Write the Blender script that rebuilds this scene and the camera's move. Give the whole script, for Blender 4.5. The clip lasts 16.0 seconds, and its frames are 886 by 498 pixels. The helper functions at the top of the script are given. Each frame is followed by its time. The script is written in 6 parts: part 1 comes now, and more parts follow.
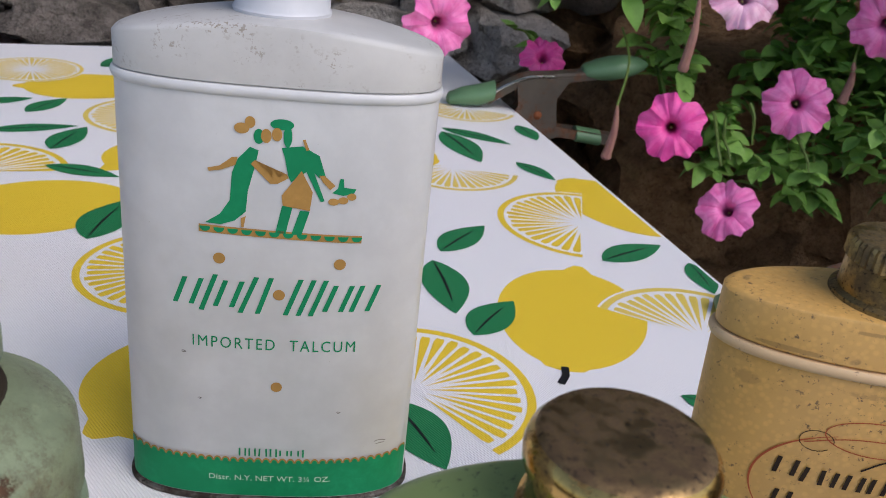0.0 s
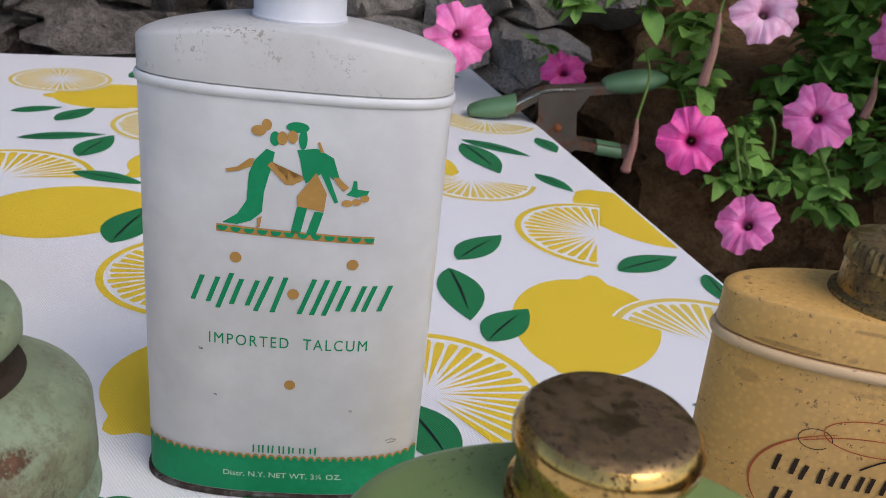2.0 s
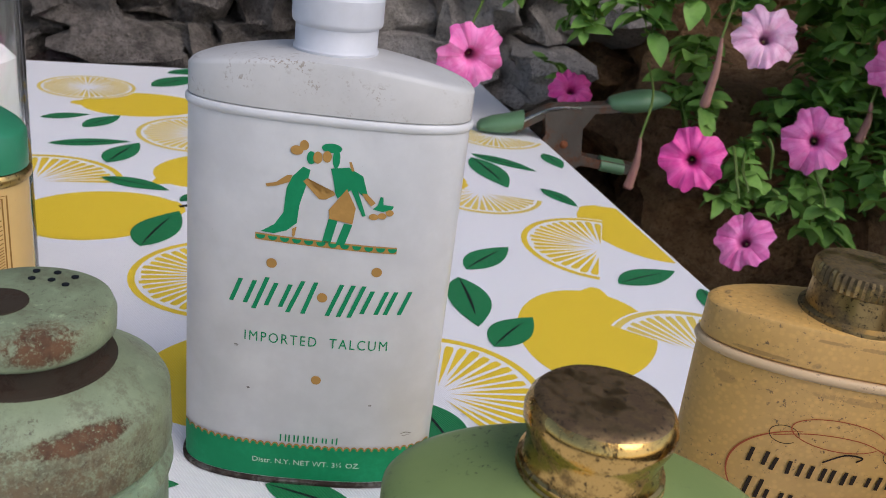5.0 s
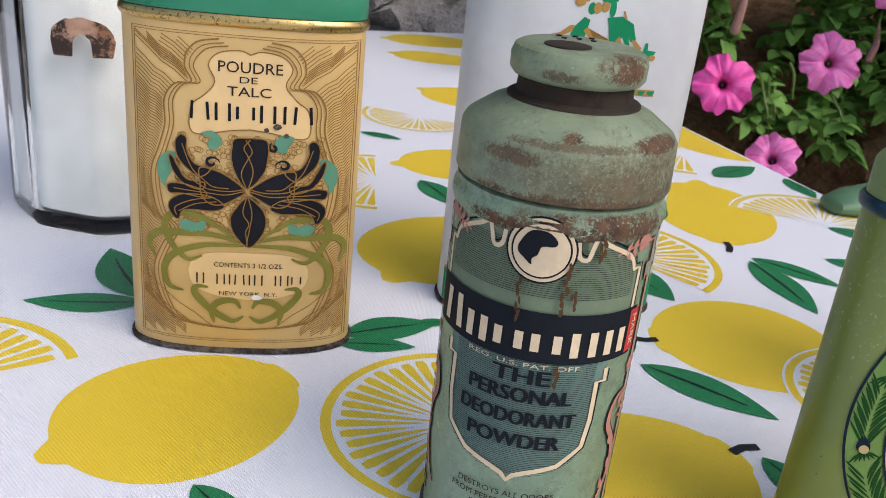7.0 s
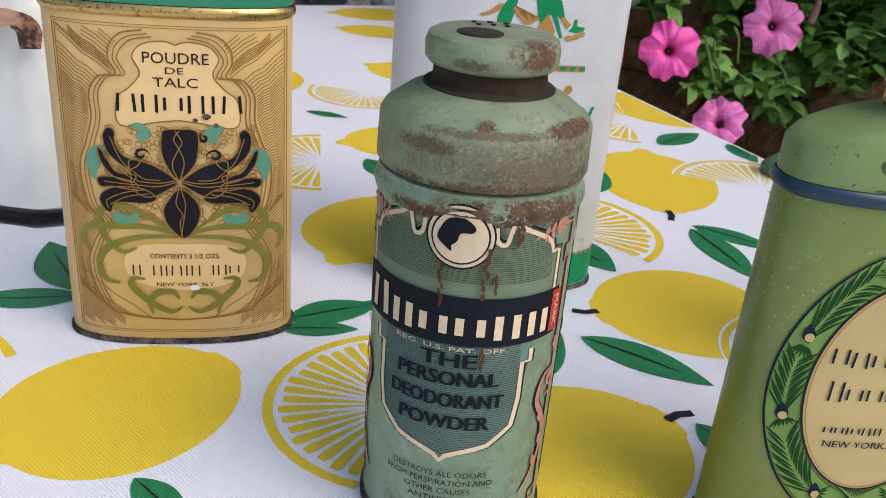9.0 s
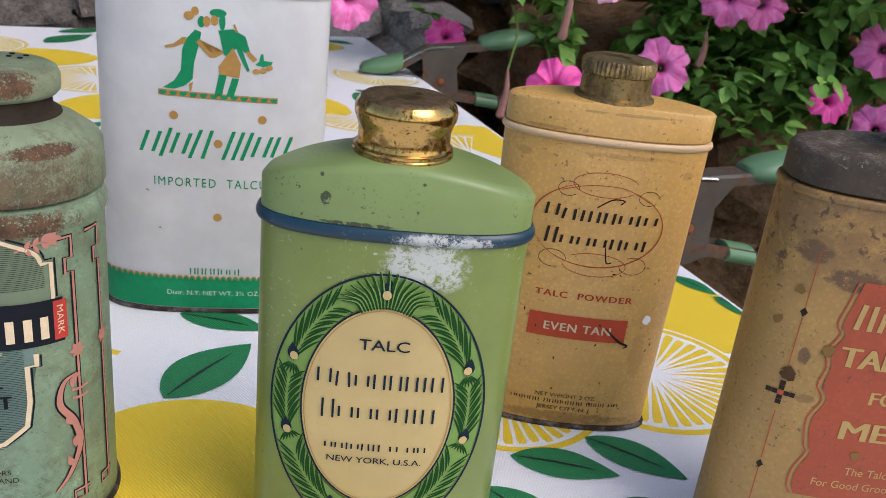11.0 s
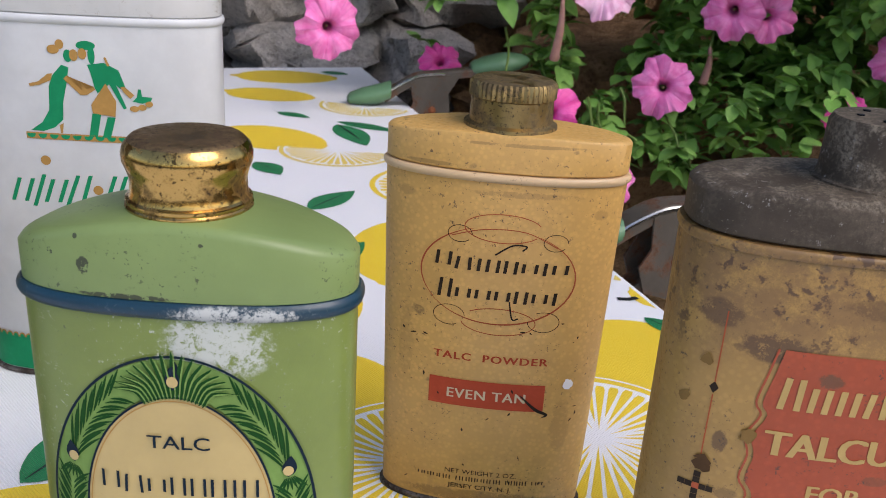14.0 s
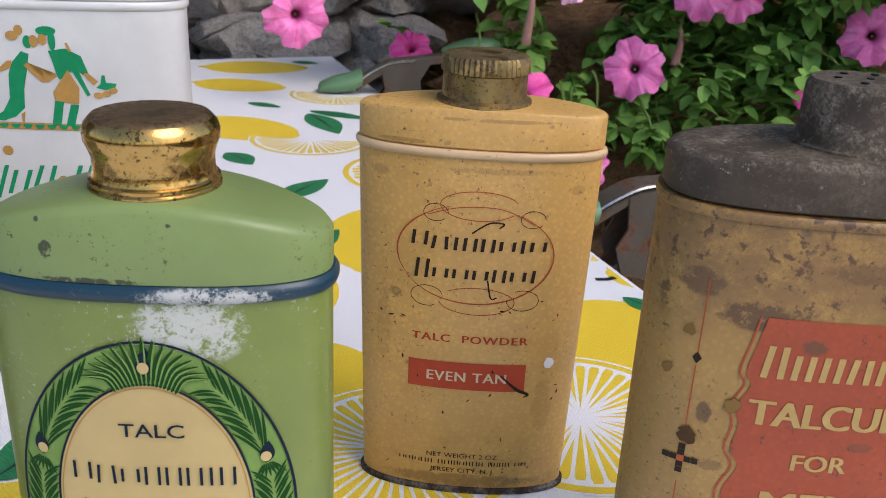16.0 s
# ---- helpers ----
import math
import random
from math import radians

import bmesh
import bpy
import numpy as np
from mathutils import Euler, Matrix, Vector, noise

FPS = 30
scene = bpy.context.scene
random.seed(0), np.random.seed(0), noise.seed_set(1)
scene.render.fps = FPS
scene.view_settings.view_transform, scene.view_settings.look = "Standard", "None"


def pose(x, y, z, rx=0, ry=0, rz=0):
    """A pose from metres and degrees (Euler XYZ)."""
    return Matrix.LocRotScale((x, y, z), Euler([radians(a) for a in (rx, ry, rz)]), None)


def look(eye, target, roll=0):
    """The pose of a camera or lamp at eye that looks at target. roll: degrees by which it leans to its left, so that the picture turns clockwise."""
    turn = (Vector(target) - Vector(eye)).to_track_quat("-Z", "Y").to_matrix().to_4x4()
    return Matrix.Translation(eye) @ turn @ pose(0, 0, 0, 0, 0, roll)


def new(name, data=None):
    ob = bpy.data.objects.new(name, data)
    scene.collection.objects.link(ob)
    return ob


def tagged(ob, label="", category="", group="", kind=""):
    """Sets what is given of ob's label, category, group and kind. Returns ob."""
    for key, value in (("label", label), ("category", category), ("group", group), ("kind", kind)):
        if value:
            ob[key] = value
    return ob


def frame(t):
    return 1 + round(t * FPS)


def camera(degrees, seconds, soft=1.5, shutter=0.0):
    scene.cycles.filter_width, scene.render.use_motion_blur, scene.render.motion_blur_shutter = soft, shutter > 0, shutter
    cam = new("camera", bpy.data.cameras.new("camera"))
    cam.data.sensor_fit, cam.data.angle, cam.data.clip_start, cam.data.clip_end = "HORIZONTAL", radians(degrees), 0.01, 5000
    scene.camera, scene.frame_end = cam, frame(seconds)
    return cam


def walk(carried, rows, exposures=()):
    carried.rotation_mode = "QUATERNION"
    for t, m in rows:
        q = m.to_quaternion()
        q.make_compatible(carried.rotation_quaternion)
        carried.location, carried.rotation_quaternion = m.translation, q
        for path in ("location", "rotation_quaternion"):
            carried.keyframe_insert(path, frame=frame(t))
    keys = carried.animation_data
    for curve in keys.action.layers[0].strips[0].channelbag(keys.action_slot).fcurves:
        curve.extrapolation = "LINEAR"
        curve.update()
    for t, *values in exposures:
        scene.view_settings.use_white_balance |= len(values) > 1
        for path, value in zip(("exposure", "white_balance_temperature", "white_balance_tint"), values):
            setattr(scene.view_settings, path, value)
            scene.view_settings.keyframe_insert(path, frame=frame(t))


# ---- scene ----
# the camera and its walk: seconds, eye, target, roll
cam = camera(53.87, 16.0, soft=0.65)
cam.data.dof.use_dof, cam.data.dof.focus_distance, cam.data.dof.aperture_fstop = True, 0.20, 62.0
PATH = [
    (0, (0.03474, 0.02979, 0.92130), (-0.0167, 1.8563, 0.1082), 6.20),
    (0.5, (0.03793, 0.02807, 0.91844), (-0.0366, 1.8553, 0.1086), 6.27),
    (1, (0.03708, 0.02780, 0.91656), (-0.0530, 1.8558, 0.1101), 6.11),
    (1.5, (0.03604, 0.02585, 0.91760), (-0.0670, 1.8568, 0.1195), 6.09),
    (2, (0.03855, 0.02451, 0.92034), (-0.0706, 1.8602, 0.1340), 6.14),
    (2.5, (0.03784, 0.02290, 0.92128), (-0.0751, 1.8608, 0.1407), 6.16),
    (3, (0.03901, 0.02256, 0.91690), (-0.0798, 1.8617, 0.1401), 6.17),
    (5.3, (0.03474, -0.00835, 0.93062), (-0.0841, 1.8351, 0.1641), 7.40),
    (5.5, (0.02179, -0.02739, 0.91791), (-0.1022, 1.8162, 0.1526), 7.26),
    (6, (-0.02273, -0.05688, 0.90646), (-0.1515, 1.7853, 0.1385), 7.51),
    (6.5, (-0.05140, -0.05917, 0.89571), (-0.0510, 1.7969, 0.1507), 7.20),
    (7, (-0.06354, -0.05441, 0.88892), (-0.0044, 1.7910, 0.1203), 6.00),
    (7.5, (-0.06592, -0.04922, 0.88985), (0.0269, 1.7823, 0.0917), 5.35),
    (8, (-0.06751, -0.04880, 0.89024), (0.0469, 1.7759, 0.0794), 5.10),
    (8.5, (-0.06311, -0.05088, 0.88727), (0.0620, 1.7686, 0.0664), 4.97),
    (9, (-0.05539, -0.05517, 0.89382), (0.0877, 1.7612, 0.0689), 4.90),
    (9.5, (-0.01581, -0.04944, 0.91404), (0.1394, 1.7769, 0.1138), 4.99),
    (10, (0.02344, -0.05398, 0.90485), (0.1784, 1.7849, 0.1339), 6.01),
    (10.2, (0.03303, -0.05771, 0.91155), (0.1800, 1.7819, 0.1407), 6.20),
    (12.3, (0.07472, -0.08274, 0.89886), (0.0720, 1.7743, 0.1562), 5.78),
    (12.5, (0.07833, -0.08212, 0.89868), (0.0635, 1.7770, 0.1615), 5.59),
    (13, (0.08687, -0.06902, 0.90286), (0.0442, 1.7954, 0.1802), 5.06),
    (13.5, (0.09905, -0.06057, 0.90492), (0.0531, 1.8051, 0.1857), 4.65),
    (14, (0.10020, -0.03409, 0.90418), (0.0852, 1.8321, 0.1851), 3.67),
    (14.5, (0.09159, -0.03461, 0.90142), (0.0987, 1.8292, 0.1760), 3.26),
    (15, (0.09074, -0.03431, 0.90039), (0.1109, 1.8279, 0.1712), 3.02),
    (15.5, (0.09184, -0.03249, 0.90198), (0.1101, 1.8287, 0.1702), 2.80),
    (16, (0.10034, -0.03174, 0.90026), (0.1409, 1.8277, 0.1649), 2.78),
]
walk(cam, [(t, look(eye, target, roll)) for t, eye, target, roll in PATH], ((0, 0.17, 6500, 13), (5.0, 0.17, 6500, 13), (6.8, 0.40, 6500, 13), (16, 0.40, 6500, 13)))

# ---------------------------------------------------------------- light
SUN_AZ, SUN_EL = radians(128), radians(48)
world = bpy.data.worlds.new("sky")
scene.world = world
world.use_nodes = True
_n = world.node_tree.nodes
_sky = _n.new("ShaderNodeTexSky")
_sky.sky_type = "NISHITA"
_sky.sun_disc = False
_sky.sun_elevation, _sky.sun_rotation = SUN_EL, SUN_AZ
_sky.air_density, _sky.dust_density, _sky.ozone_density = 1.0, 2.2, 1.2
world.node_tree.links.new(_sky.outputs[0], _n["Background"].inputs[0])
_n["Background"].inputs[1].default_value = 0.15
sun = new("sun", bpy.data.lights.new("sun", "SUN"))
sun.data.energy, sun.data.angle, sun.data.color = 1.2, radians(40), (1.0, 0.97, 0.94)
sun.matrix_world = look((0, 0, 3), (0 - math.sin(SUN_AZ) * math.cos(SUN_EL), 0 - math.cos(SUN_AZ) * math.cos(SUN_EL), 3 - math.sin(SUN_EL)))


# ---------------------------------------------------------------- materials
class Nodes:
    """A material's node tree with short ways to add nodes."""

    def __init__(self, name):
        self.m = bpy.data.materials.new(name)
        self.m.use_nodes = True
        self.t = self.m.node_tree
        self.b = self.t.nodes["Principled BSDF"]
        self.co = self.t.nodes.new("ShaderNodeTexCoord").outputs["Object"]

    def link(self, a, b):
        self.t.links.new(a, b)

    def noise(self, scale, detail=4, rough=0.6, co=None, warp=0.0):
        n = self.t.nodes.new("ShaderNodeTexNoise")
        n.inputs["Scale"].default_value, n.inputs["Detail"].default_value = scale, detail
        n.inputs["Roughness"].default_value, n.inputs["Distortion"].default_value = rough, warp
        self.link(co or self.co, n.inputs["Vector"])
        return n.outputs["Fac"]

    def cells(self, scale, feature="F1"):
        n = self.t.nodes.new("ShaderNodeTexVoronoi")
        n.feature = feature
        n.inputs["Scale"].default_value = scale
        self.link(self.co, n.inputs["Vector"])
        return n.outputs["Distance"]

    def ramp(self, fac, lo, hi, a=0.0, b=1.0):
        n = self.t.nodes.new("ShaderNodeMapRange")
        for i, v in enumerate((lo, hi, a, b)):
            n.inputs[i + 1].default_value = v
        n.interpolation_type = "SMOOTHSTEP"
        self.link(fac, n.inputs[0])
        return n.outputs[0]

    def mul(self, a, b, op="MULTIPLY"):
        n = self.t.nodes.new("ShaderNodeMath")
        n.operation = op
        n.use_clamp = op in ("MULTIPLY", "ADD", "MAXIMUM")
        for i, v in enumerate((a, b)):
            if isinstance(v, (int, float)):
                n.inputs[i].default_value = v
            else:
                self.link(v, n.inputs[i])
        return n.outputs[0]

    def mix(self, fac, a, b):
        n = self.t.nodes.new("ShaderNodeMix")
        n.data_type = "RGBA"
        if isinstance(fac, (int, float)):
            n.inputs[0].default_value = fac
        else:
            self.link(fac, n.inputs[0])
        for i, v in ((6, a), (7, b)):
            if isinstance(v, tuple):
                n.inputs[i].default_value = (*v, 1)
            else:
                self.link(v, n.inputs[i])
        return n.outputs[2]

    def axis(self, k):
        n = self.t.nodes.new("ShaderNodeSeparateXYZ")
        self.link(self.co, n.inputs[0])
        return n.outputs[k]

    def blob(self, centre, size):
        """1 at the centre of an ellipsoid in the thing's own frame, 0 at its rim."""
        v = self.t.nodes.new("ShaderNodeMapping")
        v.vector_type = "TEXTURE"
        v.inputs["Location"].default_value, v.inputs["Scale"].default_value = centre, size
        self.link(self.co, v.inputs[0])
        d = self.t.nodes.new("ShaderNodeVectorMath")
        d.operation = "LENGTH"
        self.link(v.outputs[0], d.inputs[0])
        return self.ramp(d.outputs["Value"], 0.0, 1.0, 1.0, 0.0)

    def bump(self, height, strength=0.3, dist=0.0005):
        n = self.t.nodes.new("ShaderNodeBump")
        n.inputs["Strength"].default_value, n.inputs["Distance"].default_value = strength, dist
        self.link(height, n.inputs["Height"])
        self.link(n.outputs[0], self.b.inputs["Normal"])

    def done(self, colour, rough, metal=0.0, coat=0.0, spec=None):
        for key, v in (("Base Color", colour), ("Roughness", rough), ("Metallic", metal), ("Coat Weight", coat)):
            if isinstance(v, tuple):
                self.b.inputs[key].default_value = (*v, 1)
            elif isinstance(v, (int, float)):
                self.b.inputs[key].default_value = v
            else:
                self.link(v, self.b.inputs[key])
        if spec is not None:
            self.b.inputs["Specular IOR Level"].default_value = spec
        return self.m


def tint(c, k):
    return tuple(min(1.0, v * k) for v in c)


def paint(name, c, rough=0.4, wear=(0.12, 0.1, 0.08), worn=0.5, specks=0.66, metal=0.0, scale=1.0, coat=0.0, chips=()):
    """Old enamel or printing ink on tin: mottled, a little dirty, with chips and specks."""
    n = Nodes(name)
    big, fine = n.noise(45 * scale, 5), n.noise(900 * scale, 3, 0.7)
    col = n.mix(n.ramp(big, 0.3, 0.75), tint(c, 0.9), tint(c, 1.07))
    spots = n.mul(n.ramp(fine, specks, specks + 0.05), n.ramp(n.noise(70 * scale, 3), 0.48, 0.66))
    col = n.mix(n.mul(spots, worn), col, wear)
    ragged = n.noise(600, 4, 0.8)
    for centre, size in chips:
        col = n.mix(n.ramp(n.mul(n.blob(centre, size), n.ramp(ragged, 0.3, 0.6)), 0.12, 0.3), col, wear)
    n.bump(n.noise(260 * scale, 4), 0.12)
    return n.done(col, n.ramp(big, 0.2, 0.8, rough * 0.8, rough * 1.25), metal, coat, 0.4)


def ink(name, c, rough=0.42, fade=0.25):
    """Flat printing ink, rubbed thin in places."""
    n = Nodes(name)
    col = n.mix(n.ramp(n.noise(500, 4, 0.7), 0.35, 0.75), c, tint(c, 1 + fade))
    return n.done(n.mix(n.ramp(n.noise(60, 4), 0.3, 0.8), tint(c, 1 - fade * 0.5), col), rough + 0.12, spec=0.06)


CLOTH_WHITE = (0.86, 0.855, 0.88)


def woven(name, c):
    """Coated cotton cloth: fine twill, faint creases."""
    n = Nodes(name)
    w = n.t.nodes.new("ShaderNodeTexWave")
    w.wave_type, w.bands_direction = "BANDS", "DIAGONAL"
    w.inputs["Scale"].default_value, w.inputs["Distortion"].default_value = 520, 0.6
    n.link(n.co, w.inputs["Vector"])
    w2 = n.t.nodes.new("ShaderNodeTexWave")
    w2.bands_direction = "X"
    w2.inputs["Scale"].default_value, w2.inputs["Distortion"].default_value = 700, 0.5
    n.link(n.co, w2.inputs["Vector"])
    weave = n.mul(n.mul(w.outputs["Fac"], 0.6), n.mul(w2.outputs["Fac"], 0.4), "ADD")
    grain = n.noise(1500, 2)
    crease = n.noise(9, 3, 0.5, warp=0.6)
    col = n.mix(n.mul(weave, 0.6), c, tint(c, 0.80))
    col = n.mix(n.ramp(n.noise(30, 5), 0.35, 0.75, 0, 0.35), col, tint(c, 0.93))
    dust = n.mul(n.ramp(n.noise(420, 2, 0.8), 0.73, 0.77), n.ramp(n.noise(24, 2), 0.52, 0.62))
    col = n.mix(n.mul(dust, 0.5), col, (0.2, 0.18, 0.14))
    h = n.mul(n.mul(weave, 0.3), n.mul(crease, 0.5), "ADD")
    n.bump(n.mul(h, n.mul(grain, 0.15), "ADD"), 0.5, 0.0012)
    return n.done(col, n.ramp(grain, 0.3, 0.7, 0.36, 0.52), 0.0, 0.0, 0.35)


M_CLOTH = woven("white_cloth", CLOTH_WHITE)
M_LEMON = woven("lemon_print", (0.86, 0.61, 0.045))
M_PALE = woven("pale_lemon_print", (0.80, 0.61, 0.12))
M_LEAFPRINT = woven("leaf_print", (0.018, 0.205, 0.075))
M_STEM = woven("black_print", (0.012, 0.014, 0.016))


def rusty(name, base, rust=(0.16, 0.05, 0.025), amount=0.5, lo=0.08, hi=0.13, seams=(), rough=0.5):
    """Painted tin with rust that eats in along seams and edges, in metres above the thing's base."""
    n = Nodes(name)
    zc = n.axis(2)
    mask = n.mul(n.ramp(n.noise(60, 6, 0.75), 0.47, 0.62), n.mul(n.ramp(zc, lo, hi), amount))
    for z0, half, k in seams:
        band = n.mul(n.ramp(zc, z0 - half, z0), n.ramp(zc, z0, z0 + half, 1, 0))
        mask = n.mul(mask, n.mul(n.mul(band, n.ramp(n.noise(110, 5, 0.7), 0.32, 0.52)), k), "MAXIMUM")
    fine = n.noise(700, 4, 0.75)
    mask = n.mul(mask, n.ramp(fine, 0.25, 0.6))
    pits = n.mul(n.ramp(fine, 0.62, 0.68), n.ramp(n.noise(80, 3), 0.45, 0.6))
    body = n.mix(n.ramp(n.noise(70, 5), 0.3, 0.75), tint(base, 0.85), tint(base, 1.12))
    streak = n.ramp(n.noise(25, 4, 0.6, warp=1.0), 0.45, 0.8)
    body = n.mix(n.mul(streak, 0.35), body, tint(base, 1.35))
    rc = n.mix(n.ramp(n.noise(240, 4), 0.35, 0.7), rust, tint(rust, 0.45))
    col = n.mix(n.mul(mask, 1.0), body, rc)
    col = n.mix(n.mul(pits, 0.6), col, (0.05, 0.035, 0.03))
    n.bump(n.mul(n.mul(mask, 0.6), n.mul(fine, 0.4), "ADD"), 0.35, 0.0006)
    return n.done(col, n.ramp(mask, 0.0, 0.8, rough, 0.85), spec=0.25)


def brass(name, c=(0.62, 0.40, 0.13), tarnish=(0.12, 0.075, 0.03), much=0.4, rough=0.2):
    n = Nodes(name)
    t = n.ramp(n.noise(150, 6, 0.7), 0.62 - much * 0.35, 0.75 - much * 0.2)
    fine = n.noise(1200, 3)
    col = n.mix(t, c, tarnish)
    col = n.mix(n.mul(n.ramp(fine, 0.60, 0.66), 0.8), col, (0.03, 0.02, 0.012))
    pits = n.mul(n.ramp(n.noise(520, 4, 0.8), 0.56, 0.63), n.ramp(n.noise(90, 3), 0.40, 0.6))
    col = n.mix(n.mul(pits, 0.85), col, tint(tarnish, 0.35))
    n.bump(n.mul(n.mul(fine, 0.4), n.mul(pits, 0.5), "ADD"), 0.12, 0.0003)
    return n.done(col, n.ramp(t, 0, 1, rough, rough + 0.35), n.ramp(t, 0, 1, 1.0, 0.7))


M_BRASS = brass("polished_brass", (0.56, 0.35, 0.11), (0.16, 0.09, 0.03), 0.5, 0.17)
M_BRASSTOP = brass("tarnished_brass_top", (0.30, 0.2, 0.09), (0.12, 0.075, 0.04), 0.7, 0.35)
M_OLDBRASS = brass("old_brass", (0.36, 0.25, 0.10), (0.14, 0.10, 0.05), 0.7, 0.36)
M_RIM = brass("rusted_tin_rim", (0.22, 0.2, 0.18), (0.05, 0.035, 0.028), 0.8, 0.45)
M_WHITE_TIN = paint("white_enamel", (0.60, 0.60, 0.605), 0.33, (0.3, 0.27, 0.22), 0.55, 0.7)
M_WHITE_LID = paint("dusty_white_enamel", (0.51, 0.50, 0.485), 0.42, (0.22, 0.17, 0.12), 0.75, 0.56)
M_WHITE_CAP = paint("grey_white_plastic", (0.60, 0.61, 0.65), 0.38, (0.3, 0.28, 0.25), 0.4)
M_GREEN_INK = ink("green_ink", (0.012, 0.24, 0.10), 0.35)
M_GOLD_INK = ink("gold_ink", (0.42, 0.235, 0.07), 0.4)
M_PALE_INK = ink("pale_green_ink", (0.55, 0.68, 0.56))
M_TEAL_LID = paint("teal_enamel", (0.028, 0.205, 0.108), 0.3, (0.5, 0.5, 0.42), 0.6, 0.68)
M_AZ_BODY = paint("cream_gold_print", (0.65, 0.43, 0.165), 0.36, (0.16, 0.09, 0.04), 0.5, 0.68)
M_AZ_RIB = brass("dull_gilt", (0.56, 0.38, 0.14), (0.34, 0.21, 0.08), 0.1, 0.3)
M_AZ_LINE = ink("ochre_ink", (0.29, 0.155, 0.045))
M_AZ_CREAM = paint("cream_print", (0.78, 0.53, 0.24), 0.38, (0.16, 0.1, 0.05), 0.55, 0.67)
M_AZ_DARK = ink("black_brown_ink", (0.016, 0.016, 0.02), 0.3)
M_AZ_OLIVE = ink("olive_ink", (0.22, 0.20, 0.04))
M_AZ_SEA = ink("sea_green_ink", (0.12, 0.30, 0.19))
M_TEXT = ink("dark_lettering", (0.03, 0.025, 0.02))


def eaten(name, base, places, rust=(0.118, 0.056, 0.024)):
    """Scuffed pale-green enamel; rust pricks through in fine grains at the given places (centre, size, strength)."""
    n = Nodes(name)
    fine, mid, big = n.noise(1500, 4, 0.85), n.noise(190, 6, 0.8), n.noise(50, 5)
    zc = n.axis(2)
    body = n.mix(n.ramp(big, 0.3, 0.75), tint(base, 0.82), tint(base, 1.12))
    body = n.mix(n.mul(n.ramp(mid, 0.5, 0.72), 0.5), body, tint(base, 1.45))
    mask = n.mul(n.ramp(fine, 0.66, 0.72), n.ramp(n.noise(90, 3), 0.42, 0.6))
    for centre, size, k in places:
        spot = n.mul(n.blob(centre, size), n.ramp(mid, 0.22, 0.70))
        grains = n.ramp(n.mul(spot, n.ramp(fine, 0.22, 0.66)), 0.03, 0.30)
        mask = n.mul(mask, n.mul(grains, k), "MAXIMUM")
    rc = n.mix(n.ramp(n.noise(300, 4), 0.35, 0.7), rust, tint(rust, 0.45))
    dirt = n.mul(n.ramp(n.noise(140, 7, 0.85), 0.44, 0.62), n.ramp(n.noise(26, 3), 0.35, 0.62))
    body = n.mix(n.mul(dirt, 0.7), body, (0.10, 0.085, 0.05))
    col = n.mix(mask, body, rc)
    grit = n.mul(n.ramp(n.noise(850, 5, 0.9), 0.56, 0.62), n.ramp(n.noise(75, 4, 0.7), 0.40, 0.60))
    col = n.mix(n.mul(grit, 0.75), col, (0.055, 0.034, 0.02))
    scrape = n.mul(n.ramp(n.noise(420, 4, 0.8), 0.60, 0.66), n.ramp(n.noise(40, 3), 0.45, 0.6))
    col = n.mix(n.mul(scrape, 0.6), col, tint(base, 1.9))
    n.bump(n.mul(n.mul(mask, 0.5), n.mul(fine, 0.4), "ADD"), 0.4, 0.0006)
    return n.done(col, n.ramp(mask, 0.0, 0.8, 0.45, 0.85))


M_AM_TOP = eaten("rust_stained_green_enamel", (0.215, 0.262, 0.155), (
    ((0.010, -0.02, 0.0905), (0.036, 0.036, 0.012), 0.55),
    ((0.013, -0.018, 0.0905), (0.026, 0.027, 0.0085), 0.7), ((0.016, -0.013, 0.0978), (0.014, 0.012, 0.0022), 1.0), ((-0.002, -0.017, 0.0985), (0.004, 0.006, 0.0022), 1.0),
    ((-0.012, -0.017, 0.0945), (0.010, 0.012, 0.0030), 0.8), ((0.0, -0.02, 0.0975), (0.024, 0.03, 0.0013), 0.7), ((0.0, -0.018, 0.0872), (0.032, 0.034, 0.0024), 0.9),
    ((0.0080, -0.0105, 0.1105), (0.0105, 0.0105, 0.0042), 1.0), ((-0.004, -0.011, 0.1085), (0.007, 0.007, 0.0018), 0.7)))
M_AM_BODY = eaten("faded_green_enamel", (0.22, 0.315, 0.20), (
    ((0.004, -0.02, 0.0820), (0.030, 0.034, 0.0035), 0.85), ((0.004, -0.02, 0.062), (0.024, 0.03, 0.020), 0.35),
    ((0.006, -0.019, 0.0822), (0.028, 0.034, 0.0050), 1.0), ((-0.012, -0.017, 0.0815), (0.012, 0.02, 0.0028), 1.0), ((0.006, -0.02, 0.0745), (0.0018, 0.01, 0.0085), 0.9), ((0.0085, -0.02, 0.0750), (0.0014, 0.01, 0.0065), 0.8),
    ((0.0, -0.02, 0.0015), (0.05, 0.05, 0.004), 1.0), ((-0.016, -0.014, 0.060), (0.006, 0.01, 0.020), 0.5)))
M_AM_NECK = rusty("rust_eaten_neck", (0.034, 0.025, 0.016), (0.05, 0.026, 0.015), 1.0, 0.0, 0.02, rough=0.8)
M_AM_SHIELD = ink("slate_green_ink", (0.16, 0.205, 0.13))
M_AM_BLUE = ink("slate_blue_ink", (0.135, 0.20, 0.165))
M_AM_BLACK = ink("black_ink", (0.012, 0.014, 0.018))
M_AM_CREAM = ink("cream_ink", (0.66, 0.52, 0.34))
